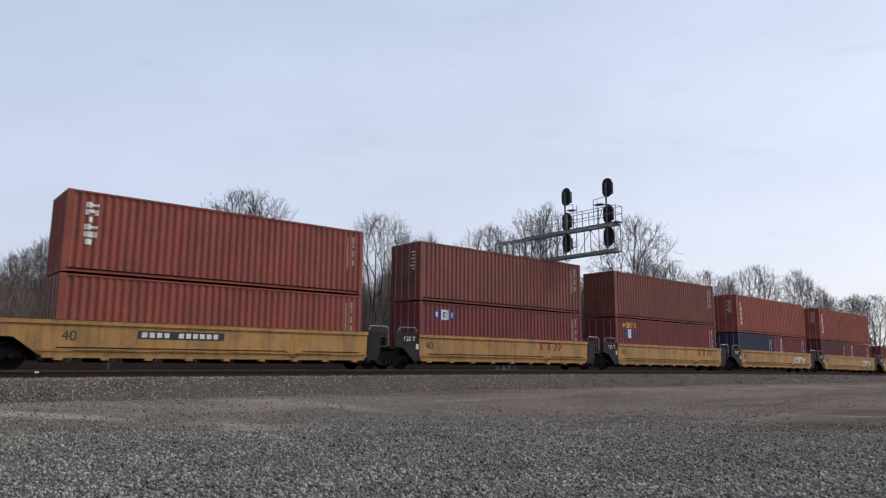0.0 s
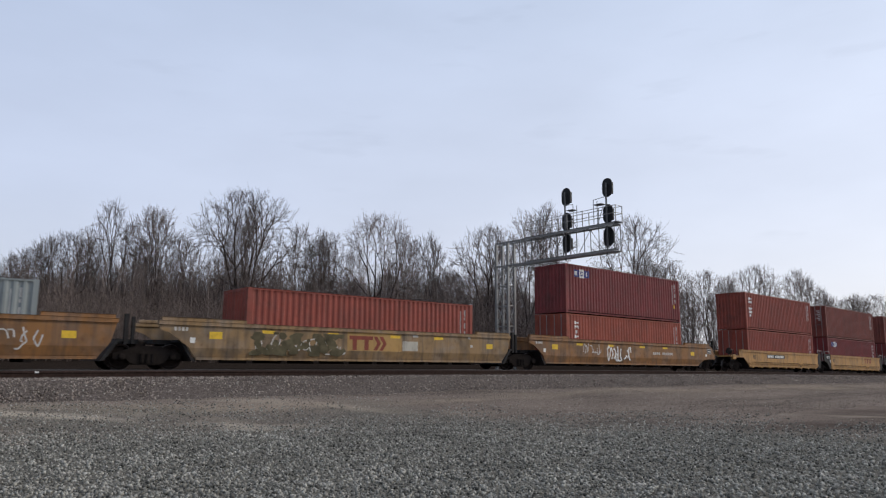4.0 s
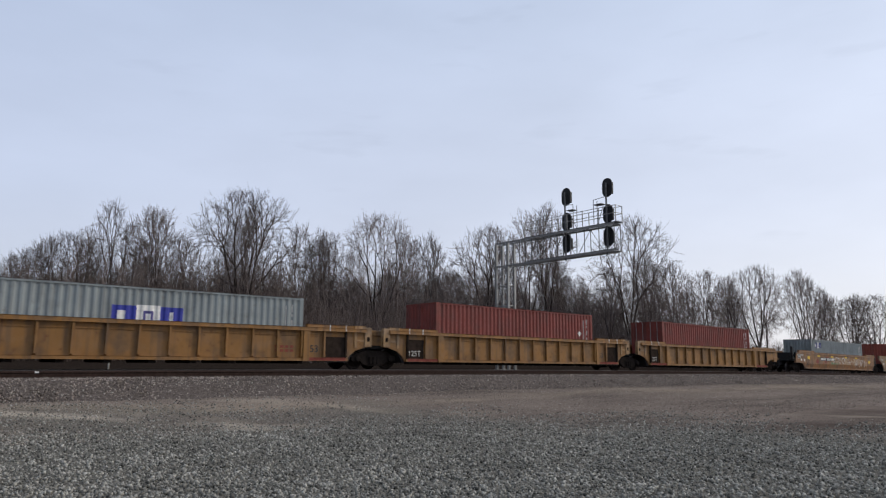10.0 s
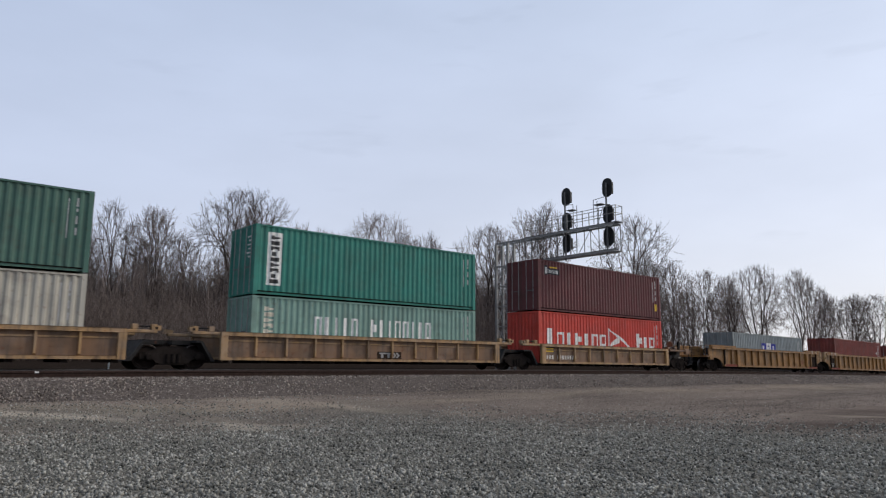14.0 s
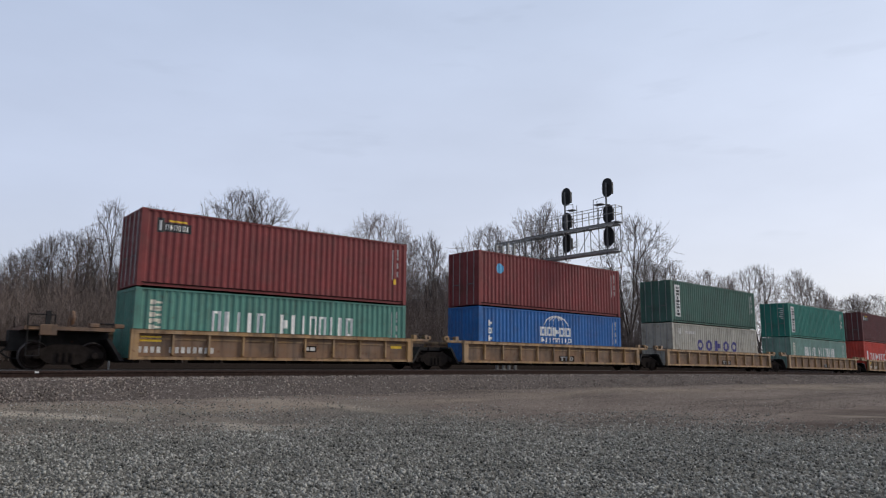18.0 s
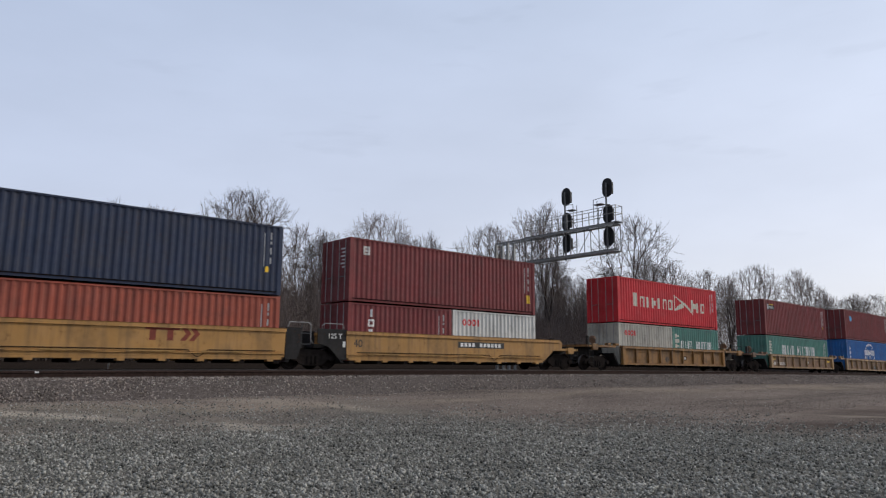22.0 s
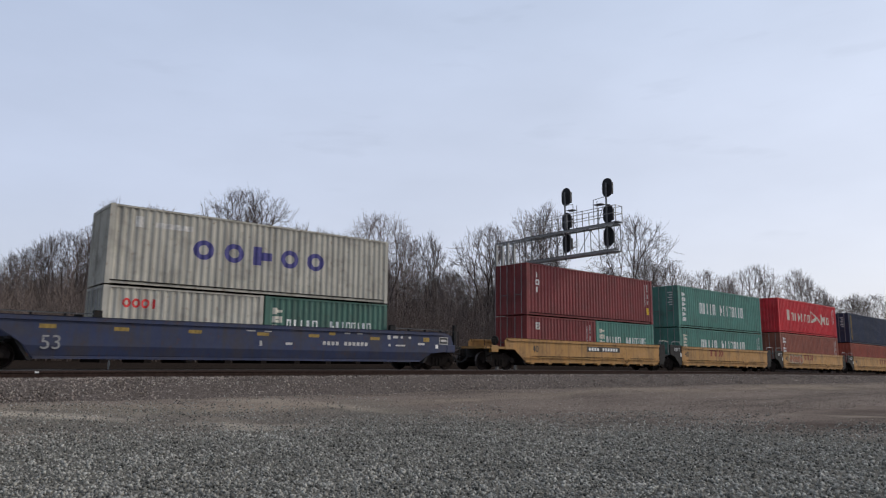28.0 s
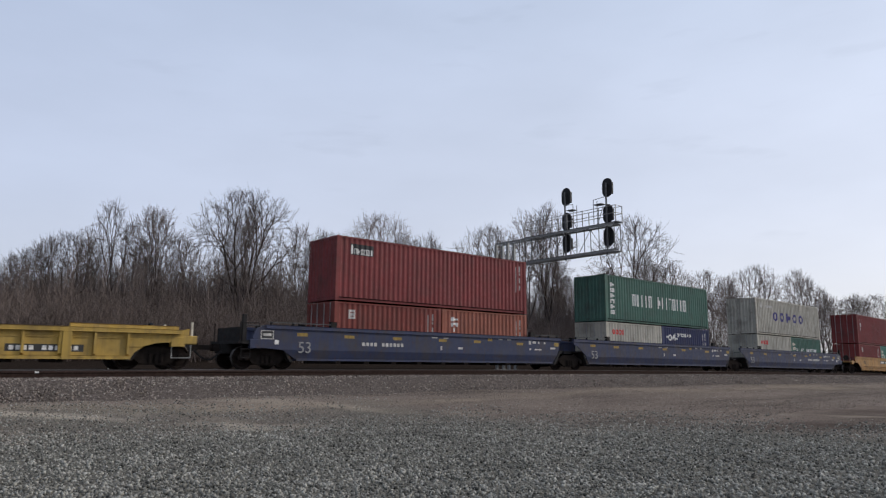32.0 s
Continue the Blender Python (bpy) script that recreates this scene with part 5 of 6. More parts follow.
            if kind == "open":
                for y0 in (-1.46, 1.25):
                    part("end_platform", Mesh().chamfer(xe + sg * 0.1, sg * (half + gap - 0.75), y0, y0 + 0.21, top - 0.12, top + 0.0, 0.02), mat, car)
                for q in (0.35, 1.0):
                    part("deck_bracket", Mesh().chamfer(sg * (half + q), sg * (half + q + 0.2), -1.42, -1.2, top, top + 0.2, 0.02), mat, car)
                part("deck_bar", Mesh().tube((sg * (half + 0.5), -1.3, top + 0.12), (sg * (half + 1.05), -1.3, top + 0.12), 0.03, n=6), BLACK, car)
                for s in (-1, 1):
                    part("bracket", Mesh().along_y([(sg * (half + gap - 0.95), top - 0.02), (sg * (half + gap - 0.62), top - 0.02), (sg * (half + gap - 0.62), top + 0.16), (sg * (half + gap - 0.95), top + 0.12)], s * 1.3, s * 1.47), mat, car)
                    part("lug_hole", Mesh().chamfer(sg * (half + gap - 0.83), sg * (half + gap - 0.73), s * 1.471, s * 1.475, top + 0.02, top + 0.11, 0.001), IRON, car, "dark hole of the lifting lug")
            if mat in (CAR_BROWN, CAR_FADED) and sg > 0:
                part("end_post", Mesh().box(half + 2.75, half + 2.88, -1.36, -1.2, 0.9, top + 0.2), BLACK, car)
                part("end_post", Mesh().box(half + 3.0, half + 3.1, -1.36, -1.2, 0.9, top + 0.1), BLACK, car)
            if kind == "ribbed":
                for s in (-1, 1):
                    tower = part("bracket", Mesh().box(sg * (half + 2.95), sg * (half + 3.3), s * 1.30, s * 1.50, 1.0, top + 0.1), CAR_SAND, car, "pale yellow end bracket")
                    part("post", Mesh().box(sg * (half + 2.42), sg * (half + 2.54), s * 1.36, s * 1.49, 0.95, top + 0.16), CAR_SAND, tower)
                    part("cross_bar", Mesh().box(sg * (half + 2.54), sg * (half + 2.95), s * 1.38, s * 1.47, 1.22, 1.3), CAR_SAND, tower)
                    part("cap", Mesh().chamfer(sg * (half + 2.42), sg * (half + 2.98), s * 1.34, s * 1.51, top - 0.06, top + 0.16, 0.015), CAR_SAND, tower)
                    part("socket", Mesh().box(sg * (half + 3.06), sg * (half + 3.2), s * 1.501, s * 1.506, 1.22, 1.42), IRON, tower, "dark square socket")
                    part("dark_panel", Mesh().box(sg * (half + 0.95), sg * (half + 1.95), s * 1.452, s * 1.46, 0.5, top - 0.36), SOOT, car, "blackened panel")
                    for q in (1.1, 1.9):
                        part("pin", Mesh().tube((sg * (half + q), s * 1.60, top - 0.12), (sg * (half + q), s * 1.60, top + 0.14), 0.022, n=6), WHITE, car, "white-tipped pin")
                    part("primer_patch", Mesh().box(sg * (half + 0.1), sg * (half + 1.95), s * 1.562, s * 1.566, 0.36, 0.5), RUST, car, "red primer patch")
        else:
            if kind == "ribbed" and mat is CAR_GOLD:
                for s in (-1, 1):
                    part("primer_patch", Mesh().box(sg * (half - 0.2), sg * (half + 1.95), s * 1.562, s * 1.566, 0.36, 0.52), RUST, car, "red primer patch")
            xc = sg * (half + (3.4 if kind in ("short", "open") else 4.4))
            zt = 1.2 if kind == "short" else (top if kind == "open" else 1.12)
            part("end_platform", Mesh().box(xw + sg * 0.4, xc, -1.42, 1.42, zt - 0.12, zt), BLACK if kind == "long" else (CAR_WASH if mat is CAR_SAND else mat), car)
            part("draft_sill", Mesh().box(xw + sg * 0.3, xc + sg * 0.25, -0.3, 0.3, 0.62, zt - 0.12), BLACK, car)
            coupler(car, xc + sg * 0.2, sg)
            rise = 0.75 if kind in ("ribbed", "long") else 0.42
            if mat is CAR_YELLOW:
                for q in (0.15, 1.15):
                    part("grab_post", Mesh().chamfer(xc - sg * q, xc - sg * (q + 0.07), -1.42, -1.36, zt, zt + (0.62 if q < 1 else 0.5), 0.012), CREAM, car, "pale painted upright post")
                for a, b in ((0.2, 0.9), (0.2, 0.2), (0.9, 0.9)):
                    part("stirrup", Mesh().tube((xc - sg * a, -1.40, 0.42), (xc - sg * b, -1.40, 0.42 if a != b else zt - 0.12), 0.018, n=5), GALV, car)
                part("corner_box", Mesh().chamfer(xc - sg * 0.9, xc, -1.46, -1.30, zt - 0.2, zt + 0.12, 0.03), mat, car)
                part("hanging_box", Mesh().chamfer(xc - sg * 2.4, xc - sg * 1.95, -1.47, -1.34, zt - 0.34, zt - 0.02, 0.02), mat, car)
            for y in ((-1.3, 1.3) if mat is not CAR_YELLOW else ()):
                m = Mesh().tube((xc - sg * 0.1, y, zt), (xc - sg * 0.1, y, zt + rise), 0.022, n=5)
                if y < 0:
                    m.tube((xc - sg * 0.1, y, zt + rise - 0.03), (xc - sg * 0.9, y, zt + rise - 0.03), 0.018, n=5).tube((xc - sg * 0.9, y, zt), (xc - sg * 0.9, y, zt + rise - 0.03), 0.02, n=5)
                part("handrail", m, mat if kind == "ribbed" else BLACK, car)
            if mat is not CAR_YELLOW:
                ladder(car, xc - (0.5 if sg > 0 else -0.1), -1.43, 0.45, zt, 0.38, BLACK)
            part("step_box", Mesh().chamfer(xc - sg * 0.95, xc - sg * 0.45, -1.47, -1.3, zt - 0.3, zt + 0.06, 0.02), CAR_WASH if mat is CAR_SAND else mat, car)
            m = Mesh().lathe([(0.0, 0.0), (0.0, 0.24), (0.05, 0.26), (0.1, 0.24), (0.1, 0.0)], "x", 14, (xc - sg * 1.5, -0.6, zt + 0.35))
            m.tube((xc - sg * 1.45, -0.6, zt), (xc - sg * 1.45, -0.6, zt + 0.35), 0.03, n=6)
            part("brake_wheel", m, CAR_WASH if kind == "open" else BLACK, car)
            if kind == "long":
                part("brake_rack", Mesh().chamfer(sg * (half + 3.95), sg * (half + 4.25), -1.1, 1.1, zt, zt + 0.55, 0.03), BLACK, car)
                part("end_post", Mesh().box(xc - sg * 0.35, xc - sg * 0.2, -1.3, -1.15, zt, zt + 1.05), BLACK, car)
                part("end_post", Mesh().box(xc - sg * 0.9, xc - sg * 0.78, -1.3, -1.18, zt, zt + 0.6), BLACK, car)
                xa, xb = sg * (half + 2.95), sg * (half + 3.5)
                xa, xb = min(xa, xb), max(xa, xb)
                flat(car, "data_panel", LOGO_BLACK, [(xa, xb, 1.2, 1.55)], -1.4535, "black data panel in a white frame")
                flat(car, "panel_edge", TAG_GREY, [(xa, xb, 1.2, 1.23), (xa, xb, 1.52, 1.55), (xa, xa + 0.03, 1.23, 1.52), (xb - 0.03, xb, 1.23, 1.52), (xa + 0.1, xb - 0.1, 1.33, 1.43)], -1.4555)
                flat(car, "label", WHITE, [(sg * (half + 2.8) - 0.09, sg * (half + 2.8) + 0.09, 1.0, 1.18)], -1.4535)
            if kind == "open":
                for q in (0.35, 1.15):
                    part("deck_bracket", Mesh().chamfer(sg * (half + q), sg * (half + q + 0.3), -1.44, -1.2, zt, zt + 0.15, 0.03), CAR_WASH if mat is CAR_SAND else mat, car)
                part("deck_bar", Mesh().tube((sg * (half + 0.6), -1.3, zt + 0.14), (sg * (half + 1.2), -1.3, zt + 0.14), 0.035, n=6), BLACK, car)
                part("brake_post", Mesh().chamfer(xc - sg * 0.85, xc - sg * 0.7, -0.9, -0.75, zt, zt + 0.55, 0.02), BLACK, car)
            bogie(car, xc - sg * 1.35)
    if front == "joint":
        bogie(car, half + gap)
    car_marks(car, kind, mat, marks, half, top)
    return car


def flat(car, name, mat, rects, y=-1.4535, label=""):
    for x0, x1, z0, z1 in rects:
        part(name, Mesh().box(x0, x1, y, y + 0.003, z0, z1), mat, car, label)


def plate(car, x, z, w, h, dark=True):
    """A reporting plate whose figures are plain bars."""
    if dark:
        flat(car, "plate", LOGO_BLACK, [(x, x + w, z, z + h)], label="black reporting plate")
    k = 11
    bars = [(x + w * (0.05 + 0.9 * i / k), x + w * (0.05 + 0.9 * i / k) + 0.055 * w, z + 0.2 * h, z + 0.8 * h) for i in range(k) if i != 4]
    flat(car, "plate_bar", WHITE if dark else TAG_GREY, bars, -1.457)


def slabs(car, x, z, w, h, mat, name="emblem", y=-1.4545):
    """A maker's mark as plain shapes: a long bar on two posts, and two chevrons beside it."""
    a = w / 3.3
    flat(car, name, mat, [(x, x + 2.1 * a, z + 0.74 * h, z + h), (x + 0.28 * a, x + 0.66 * a, z, z + 0.78 * h), (x + 1.34 * a, x + 1.72 * a, z, z + 0.78 * h)], y)
    for b in (x + 2.15 * a, x + 2.7 * a):
        part(name, Mesh().along_y([(b, z), (b + 0.34 * a, z), (b + 0.68 * a, z + 0.5 * h), (b + 0.34 * a, z + h), (b, z + h), (b + 0.34 * a, z + 0.5 * h)], y, y + 0.003), mat, car)


def scrawl(car, x, z, w, h, mat, seed, strokes=14, r=0.035, label="sprayed graffiti"):
    """Loops of spray paint."""
    g = random.Random(seed)
    m = Mesh()
    for i in range(strokes):
        cx, cz = x + w * (i + 0.5) / strokes, z + h * 0.5
        rx, rz, a0 = w / strokes * g.uniform(0.4, 0.9), h * g.uniform(0.25, 0.5), g.uniform(0, 6.28)
        pts = [(cx + rx * math.cos(a0 + 0.55 * k) * g.uniform(0.8, 1.1), cz + rz * math.sin(a0 + 0.55 * k + 0.5 * math.sin(k))) for k in range(g.randint(5, 10))]
        for (xa, za), (xb, zb) in zip(pts, pts[1:]):
            d = math.hypot(xb - xa, zb - za) or 1
            nx, nz = -(zb - za) / d * r, (xb - xa) / d * r
            m.along_y([(xa + nx, za + nz), (xb + nx, zb + nz), (xb - nx, zb - nz), (xa - nx, za - nz)], -1.4545 - 0.0001 * i, -1.4515)
    tagged(part("graffiti", m, mat, car), label, kind="stuff")


def smear(car, x, z, w, h, mat, seed, n=26, label="sprayed graffiti"):
    g = random.Random(seed)
    m = Mesh()
    for i in range(n):
        cx, cz, rr = x + w * g.random(), z + h * g.random(), g.uniform(0.08, 0.26)
        k = 9
        m.along_y([(cx + 1.4 * rr * g.uniform(0.6, 1.1) * math.cos(6.283 * j / k), min(max(cz + rr * g.uniform(0.6, 1.1) * math.sin(6.283 * j / k), z), z + h)) for j in range(k)], -1.453 - 0.00012 * i, -1.4515)
    tagged(part("graffiti", m, mat, car), label, kind="stuff")


def bubbles(car, x, z, w, h, n, fill, edge, halo, seed):
    """Fat sprayed letters without a reading: swollen shapes with a pale rim on a washed halo."""
    g = random.Random(seed)
    wide = w / n
    for i in range(n):
        cx, cz = x + wide * (i + 0.5), z + h * (0.5 + g.uniform(-0.06, 0.06))
        turn, k = g.uniform(0, 6.28), g.choice((2, 3, 4))
        ring = []
        for j in range(20):
            a = 6.2832 * j / 20
            q = 1 + 0.16 * math.sin(k * a + turn) + 0.07 * math.sin(5 * a + 2 * turn)
            ring.append((0.56 * wide * q * math.copysign(abs(math.cos(a)) ** 0.7, math.cos(a)), 0.48 * h * q * math.copysign(abs(math.sin(a)) ** 0.7, math.sin(a))))
        y = -1.4528 - 0.0003 * i
        for s, mat, d, words in ((1.3, halo, 0.0, "washed-out sprayed halo"), (1.06, edge, 0.0011, "pale grey sprayed rim"), (0.80, fill, 0.0022, "faded red sprayed filling")):
            part("graffiti", Mesh().along_y([(cx + s * a, cz + min(s, 1.06) * b) for a, b in ring], y - d, -1.4515), mat, car, words)
        for j in range(2):
            a, b = cx + g.uniform(-0.25, 0.1) * wide, cz + g.uniform(-0.3, 0.25) * h
            part("graffiti", Mesh().along_y([(a, b), (a + 0.3 * wide, b + 0.04), (a + 0.32 * wide, b + 0.10), (a + 0.02, b + 0.07)], y - 0.0033, -1.4515), edge, car, "pale grey sprayed stroke")


def car_marks(car, kind, mat, marks, half, top):
    for w in marks.split():
        if w == "40":
            stencil("40", 0.48, -half + 0.18, -1.4545, 0.98, LOGO_BLACK, car)
        elif w == "40m":
            stencil("40", 0.46, -1.4, -1.4545, 0.58, LOGO_BLACK, car)
        elif w == "53":
            stencil("53", 0.66, -half - 1.85, -1.4565, 0.68, LOGO_BLACK if mat is CAR_BROWN else TAG_SOFT, car)
        elif w == "53b":
            stencil("53", 0.42, half + 0.22, -1.461, 0.72, LOGO_BLACK, car)
            flat(car, "small_mark", LOGO_BROWN, [(half - 1.35 + 0.22 * i, half - 1.2 + 0.22 * i, z, z + 0.1) for i in range(4) for z in (0.72, 0.88)], -1.461)
        elif w == "53c":
            stencil("53", 0.42, half + 0.22, -1.461, 0.72, LOGO_BLACK, car)
        elif w == "125T":
            stencil("125T", 0.36, -half - 1.88, -1.465, 0.62, TAG_GREY, car)
        elif w == "wplate":
            plate(car, 4.35, 0.6, 2.3, 0.24)
        elif w.startswith("plate"):
            plate(car, float(w[5:]), 1.08, 3.2, 0.3)
        elif w.startswith("mark"):
            plate(car, float(w[4:]), 0.98, 2.6, 0.26, dark=False)
        elif w.startswith("slab"):
            slabs(car, float(w[4:]), 1.06 if kind == "short" else 0.85, 1.95, 0.52 if kind == "short" else 0.62, LOGO_BROWN)
        elif w.startswith("sign"):
            flat(car, "plate", SOOT, [(float(w[4:]) - 0.02, float(w[4:]) + 1.32, 0.48, 0.80)], -1.4545, "dark emblem plate")
            slabs(car, float(w[4:]) + 0.1, 0.52, 1.1, 0.24, TAG_SOFT, "emblem", -1.457)
        elif w == "patches":
            flat(car, "patch", YELLOW, [(x, x + 0.55, z, z + 0.13) for x, z in ((-half + 0.6, top - 0.34), (-2.5, top - 0.34), (0.8, top - 0.34), (3.4, top - 0.34))] + [(-half - 1.55, -half - 1.05, 1.15, 1.42), (half + 0.75, half + 1.2, 1.05, 1.3)],
                 label="yellow reflective patch")
            flat(car, "small_mark", TAG_GREY, [(-half - 2.88 + 0.14 * i, -half - 2.79 + 0.14 * i, 1.42, 1.56) for i in range(4)])
            flat(car, "label", WHITE, [(-half - 2.28, -half - 2.08, 0.98, 1.18)])
        elif w == "bluepatches":
            flat(car, "patch", DULL_YELLOW, [(x, x + d, z, z + 0.13) for x, z, d in ((-half + 0.4, top - 0.42, 0.5), (-3.1, top - 0.42, 0.5), (-0.36, top - 0.42, 0.5), (1.95, top - 0.42, 0.5), (2.93, top - 0.3, 0.3), (5.05, top - 0.45, 0.5))]
                 + [(-half - 1.9, -half - 1.4, 1.36, 1.5), (half + 1.98, half + 2.34, 1.3, 1.5)], label="worn yellow reflective patch")
            flat(car, "small_mark", TAG_GREY, [(x, x + d, z, z + e) for x, d, z, e in ((-0.8, 0.35, 1.5, 0.05), (-0.05, 0.3, 1.5, 0.04), (3.7, 0.28, 1.54, 0.05), (4.35, 0.28, 1.54, 0.05), (-0.24, 0.1, 0.94, 0.2), (0.9, 0.3, 1.0, 0.1),
                                                                                      (6.0, 0.16, 1.36, 0.2), (6.3, 0.28, 1.42, 0.12), (6.75, 0.1, 1.42, 0.12), (7.2, 0.14, 1.42, 0.1), (6.05, 0.12, 1.05, 0.1), (6.45, 0.55, 1.06, 0.07), (7.75, 0.4, 1.14, 0.1))])
        elif w == "tagA":
            scrawl(car, -4.85, 0.9, 1.65, 0.7, TAG_GREY, 5, 9, 0.022)
            scrawl(car, -2.6, 0.55, 2.45, 0.95, WHITE, 8, 9, 0.045, "white sprayed graffiti")
        elif w == "tagB":
            smear(car, -half + 0.2, 0.55, 4.3, 0.95, TAG_DARK, 3, 60, "dark faded graffiti")
            scrawl(car, -half + 0.3, 0.6, 4.2, 0.8, TAG_GREY, 31, 12, 0.02)
            flat(car, "fresh_panel", CAR_PANEL, [(-1.5, 1.45, 0.82, top - 0.14)], -1.4525, "fresher yellow painted panel")
            flat(car, "primer_patch", BOX_PALE, [(1.5, 2.4, 0.86, 1.3)], -1.4525, "pale primer patch")
            flat(car, "small_mark", TAG_GREY, [(2.1, 2.4, 1.5, 1.6), (5.6, 5.75, 1.52, 1.6), (5.75, 5.9, 1.1, 1.22)])
        elif w == "tagC":
            smear(car, -half + 0.5, 0.82, 3.0, 0.65, LOGO_BROWN, 6, 7, "rust-red faded graffiti")
            smear(car, -half + 4.0, 0.82, 6.5, 0.6, TAG_WASH, 16, 34, "washed-out beige graffiti")
            scrawl(car, -half + 4.0, 0.9, 4.2, 0.55, TAG_GREY, 9, 11, 0.03)
            smear(car, -half + 3.6, 0.8, 1.9, 0.18, TAG_GREEN, 7, 8, "green sprayed graffiti")
            scrawl(car, half - 3.0, 0.6, 3.2, 0.85, TAG_GREY, 12, 12, 0.025)
        elif w == "tagD":
            bubbles(car, -half + 1.05, 0.72, 2.5, 0.8, 5, TAG_ROSE, TAG_RIM, TAG_MIST, 15)
        elif w == "tagE":
            scrawl(car, half - 3.2, 0.7, 2.4, 0.6, WHITE, 21, 9, 0.04)
            smear(car, half - 3.0, 0.7, 2.0, 0.4, TAG_GREEN, 22, 9)
        elif w == "ypatch":
            flat(car, "patch", YELLOW, [(half - 1.0, half - 0.4, 0.95, 1.15)])
        elif w == "ypatchr":
            flat(car, "patch", YELLOW, [(-half + 0.2, -half + 0.95, 1.0, 1.2)])
            flat(car, "plate_bar", TAG_GREY, [(-half + 0.15 + 0.22 * i, -half + 0.28 + 0.22 * i, 0.6, 0.82) for i in range(13) if i != 4])
        elif w == "box":
            flat(car, "label", IRON, [(0.6, 1.25, 0.72, 0.98)])
            flat(car, "label_mark", TAG_GREY, [(0.66, 0.9, 0.78, 0.92), (0.95, 1.18, 0.78, 0.92)], -1.457)


# ---- the train, from its front to its rear ----
H9, H8 = 2.896, 2.591
TAN_WORDS = "tan smooth-sided short well car, stencilled and dusty"
BROWN_WORDS = "rusty ochre long well car with graffiti"
GOLD_WORDS = "ochre ribbed long well car with blackened ends"
SAND_WORDS = "pale ochre ribbed well car with open end decks"
BLUE_WORDS = "dark blue smooth-sided long well car"
CONSIST = []


def unit(x, car, *boxes):
    CONSIST.append((x, car))
    for dx, z, b in boxes:
        CONSIST.append((x + dx, b, z))


def stack(x, car, low, high=None):
    """low, high: lists of one 40-foot or two 20-foot containers."""
    out, z = [], FLOOR_Z
    for tier in (low, high):
        if not tier:
            continue
        for i, (h, m, what, words, *rest) in enumerate(tier):
            length = 12.192 if len(tier) == 1 else 6.058
            b = container(length, h, m, what, words, *rest)
            out.append((0.0 if len(tier) == 1 else (-3.067, 3.067)[i], z, b))
        z += tier[0][0] + 0.05
    unit(x, car, *out)


T40 = dict(kind="short", mat=CAR_TAN, words=TAN_WORDS, top=1.65, gap=1.65)
stack(88.5, well_car(**T40, front="coupler", marks="40 slab2"), [(H8, BOX_MAROON, "id", "maroon corrugated forty-foot freight container")])
stack(73.1, well_car(**T40, marks="40 tagE"), [(H8, BOX_DARK, "id", "dark maroon corrugated twenty-foot container"), (H8, BOX_MAROON, "texlow id", "maroon corrugated twenty-foot container")],
      [(H9, BOX_ORANGE, "vert", "faded red forty-foot container on the upper tier", True, "m")])
stack(57.6, well_car(**T40, marks="40 tagE"), [(H8, BOX_NAVY, "id", "navy corrugated twenty-foot container"), (H8, BOX_MAROON, "texlow id", "maroon corrugated twenty-foot container")],
      [(H9, BOX_ORANGE, "vert", "faded red forty-foot container on the upper tier", True, "m")])
stack(42.0, well_car(**T40, marks="40 slab3"), [(H9, BOX_MAROON, "tokai molc id", "maroon container with yellow lettering and a blue logo")],
      [(H9, BOX_BROWN, "id", "brown forty-foot container on the upper tier", False)])
stack(26.46, well_car(**T40, marks="40 slab2"), [(H9, BOX_MAROON, "molb id", "maroon container with a blue and white logo")],
      [(H9, BOX_BROWN, "id", "brown-red forty-foot container, doors to the rear", True, "m")])
stack(10.94, well_car(**T40, rear="coupler", marks="40 plate-3.5"), [(H9, BOX_RED, "id", "oxide red container in the well")],
      [(H9, BOX_RED, "stack id", "oxide red container with white lettering in a column", False)])

G53 = dict(kind="long", mat=CAR_BROWN, words=BROWN_WORDS, top=1.76, gap=3.68)
stack(-10.85, well_car(**G53, front="coupler", marks="patches tagA mark2.15"), [(H9, BOX_ORANGE, "stackr id", "faded orange-red container with white column lettering")],
      [(H9, BOX_MAROON, "mol id tri", "maroon container with a blue and white logo", False)])
stack(-30.43, well_car(**{**G53, "mat": CAR_FADED, "words": "bleached tan long well car with dark graffiti"}, marks="patches tagB slab-1.4"), [(H9, BOX_RED, "id", "oxide red container alone in the well", False)])
stack(-49.95, well_car(**G53, rear="coupler", marks="53 patches tagC plate-4.9"), [(H8, BOX_GREY, "molg id", "grey container with a blue and white logo", False)])

R53 = dict(kind="ribbed", mat=CAR_GOLD, words=GOLD_WORDS, top=1.74, gap=3.72)
stack(-73.65, well_car(**R53, front="coupler", marks="125T"), [(H9, BOX_OXIDE, "id", "dark oxide red container alone in a ribbed well")])
stack(-93.35, well_car(**R53, marks="125T 53c"), [(H9, BOX_OXIDE, "diamond id", "dark oxide red container with a white diamond placard", False)])
stack(-112.8, well_car(**R53, rear="coupler", marks="53b"), [(H8, BOX_GREY, "molbig id", "pale grey-blue container with a large blue and white logo")])

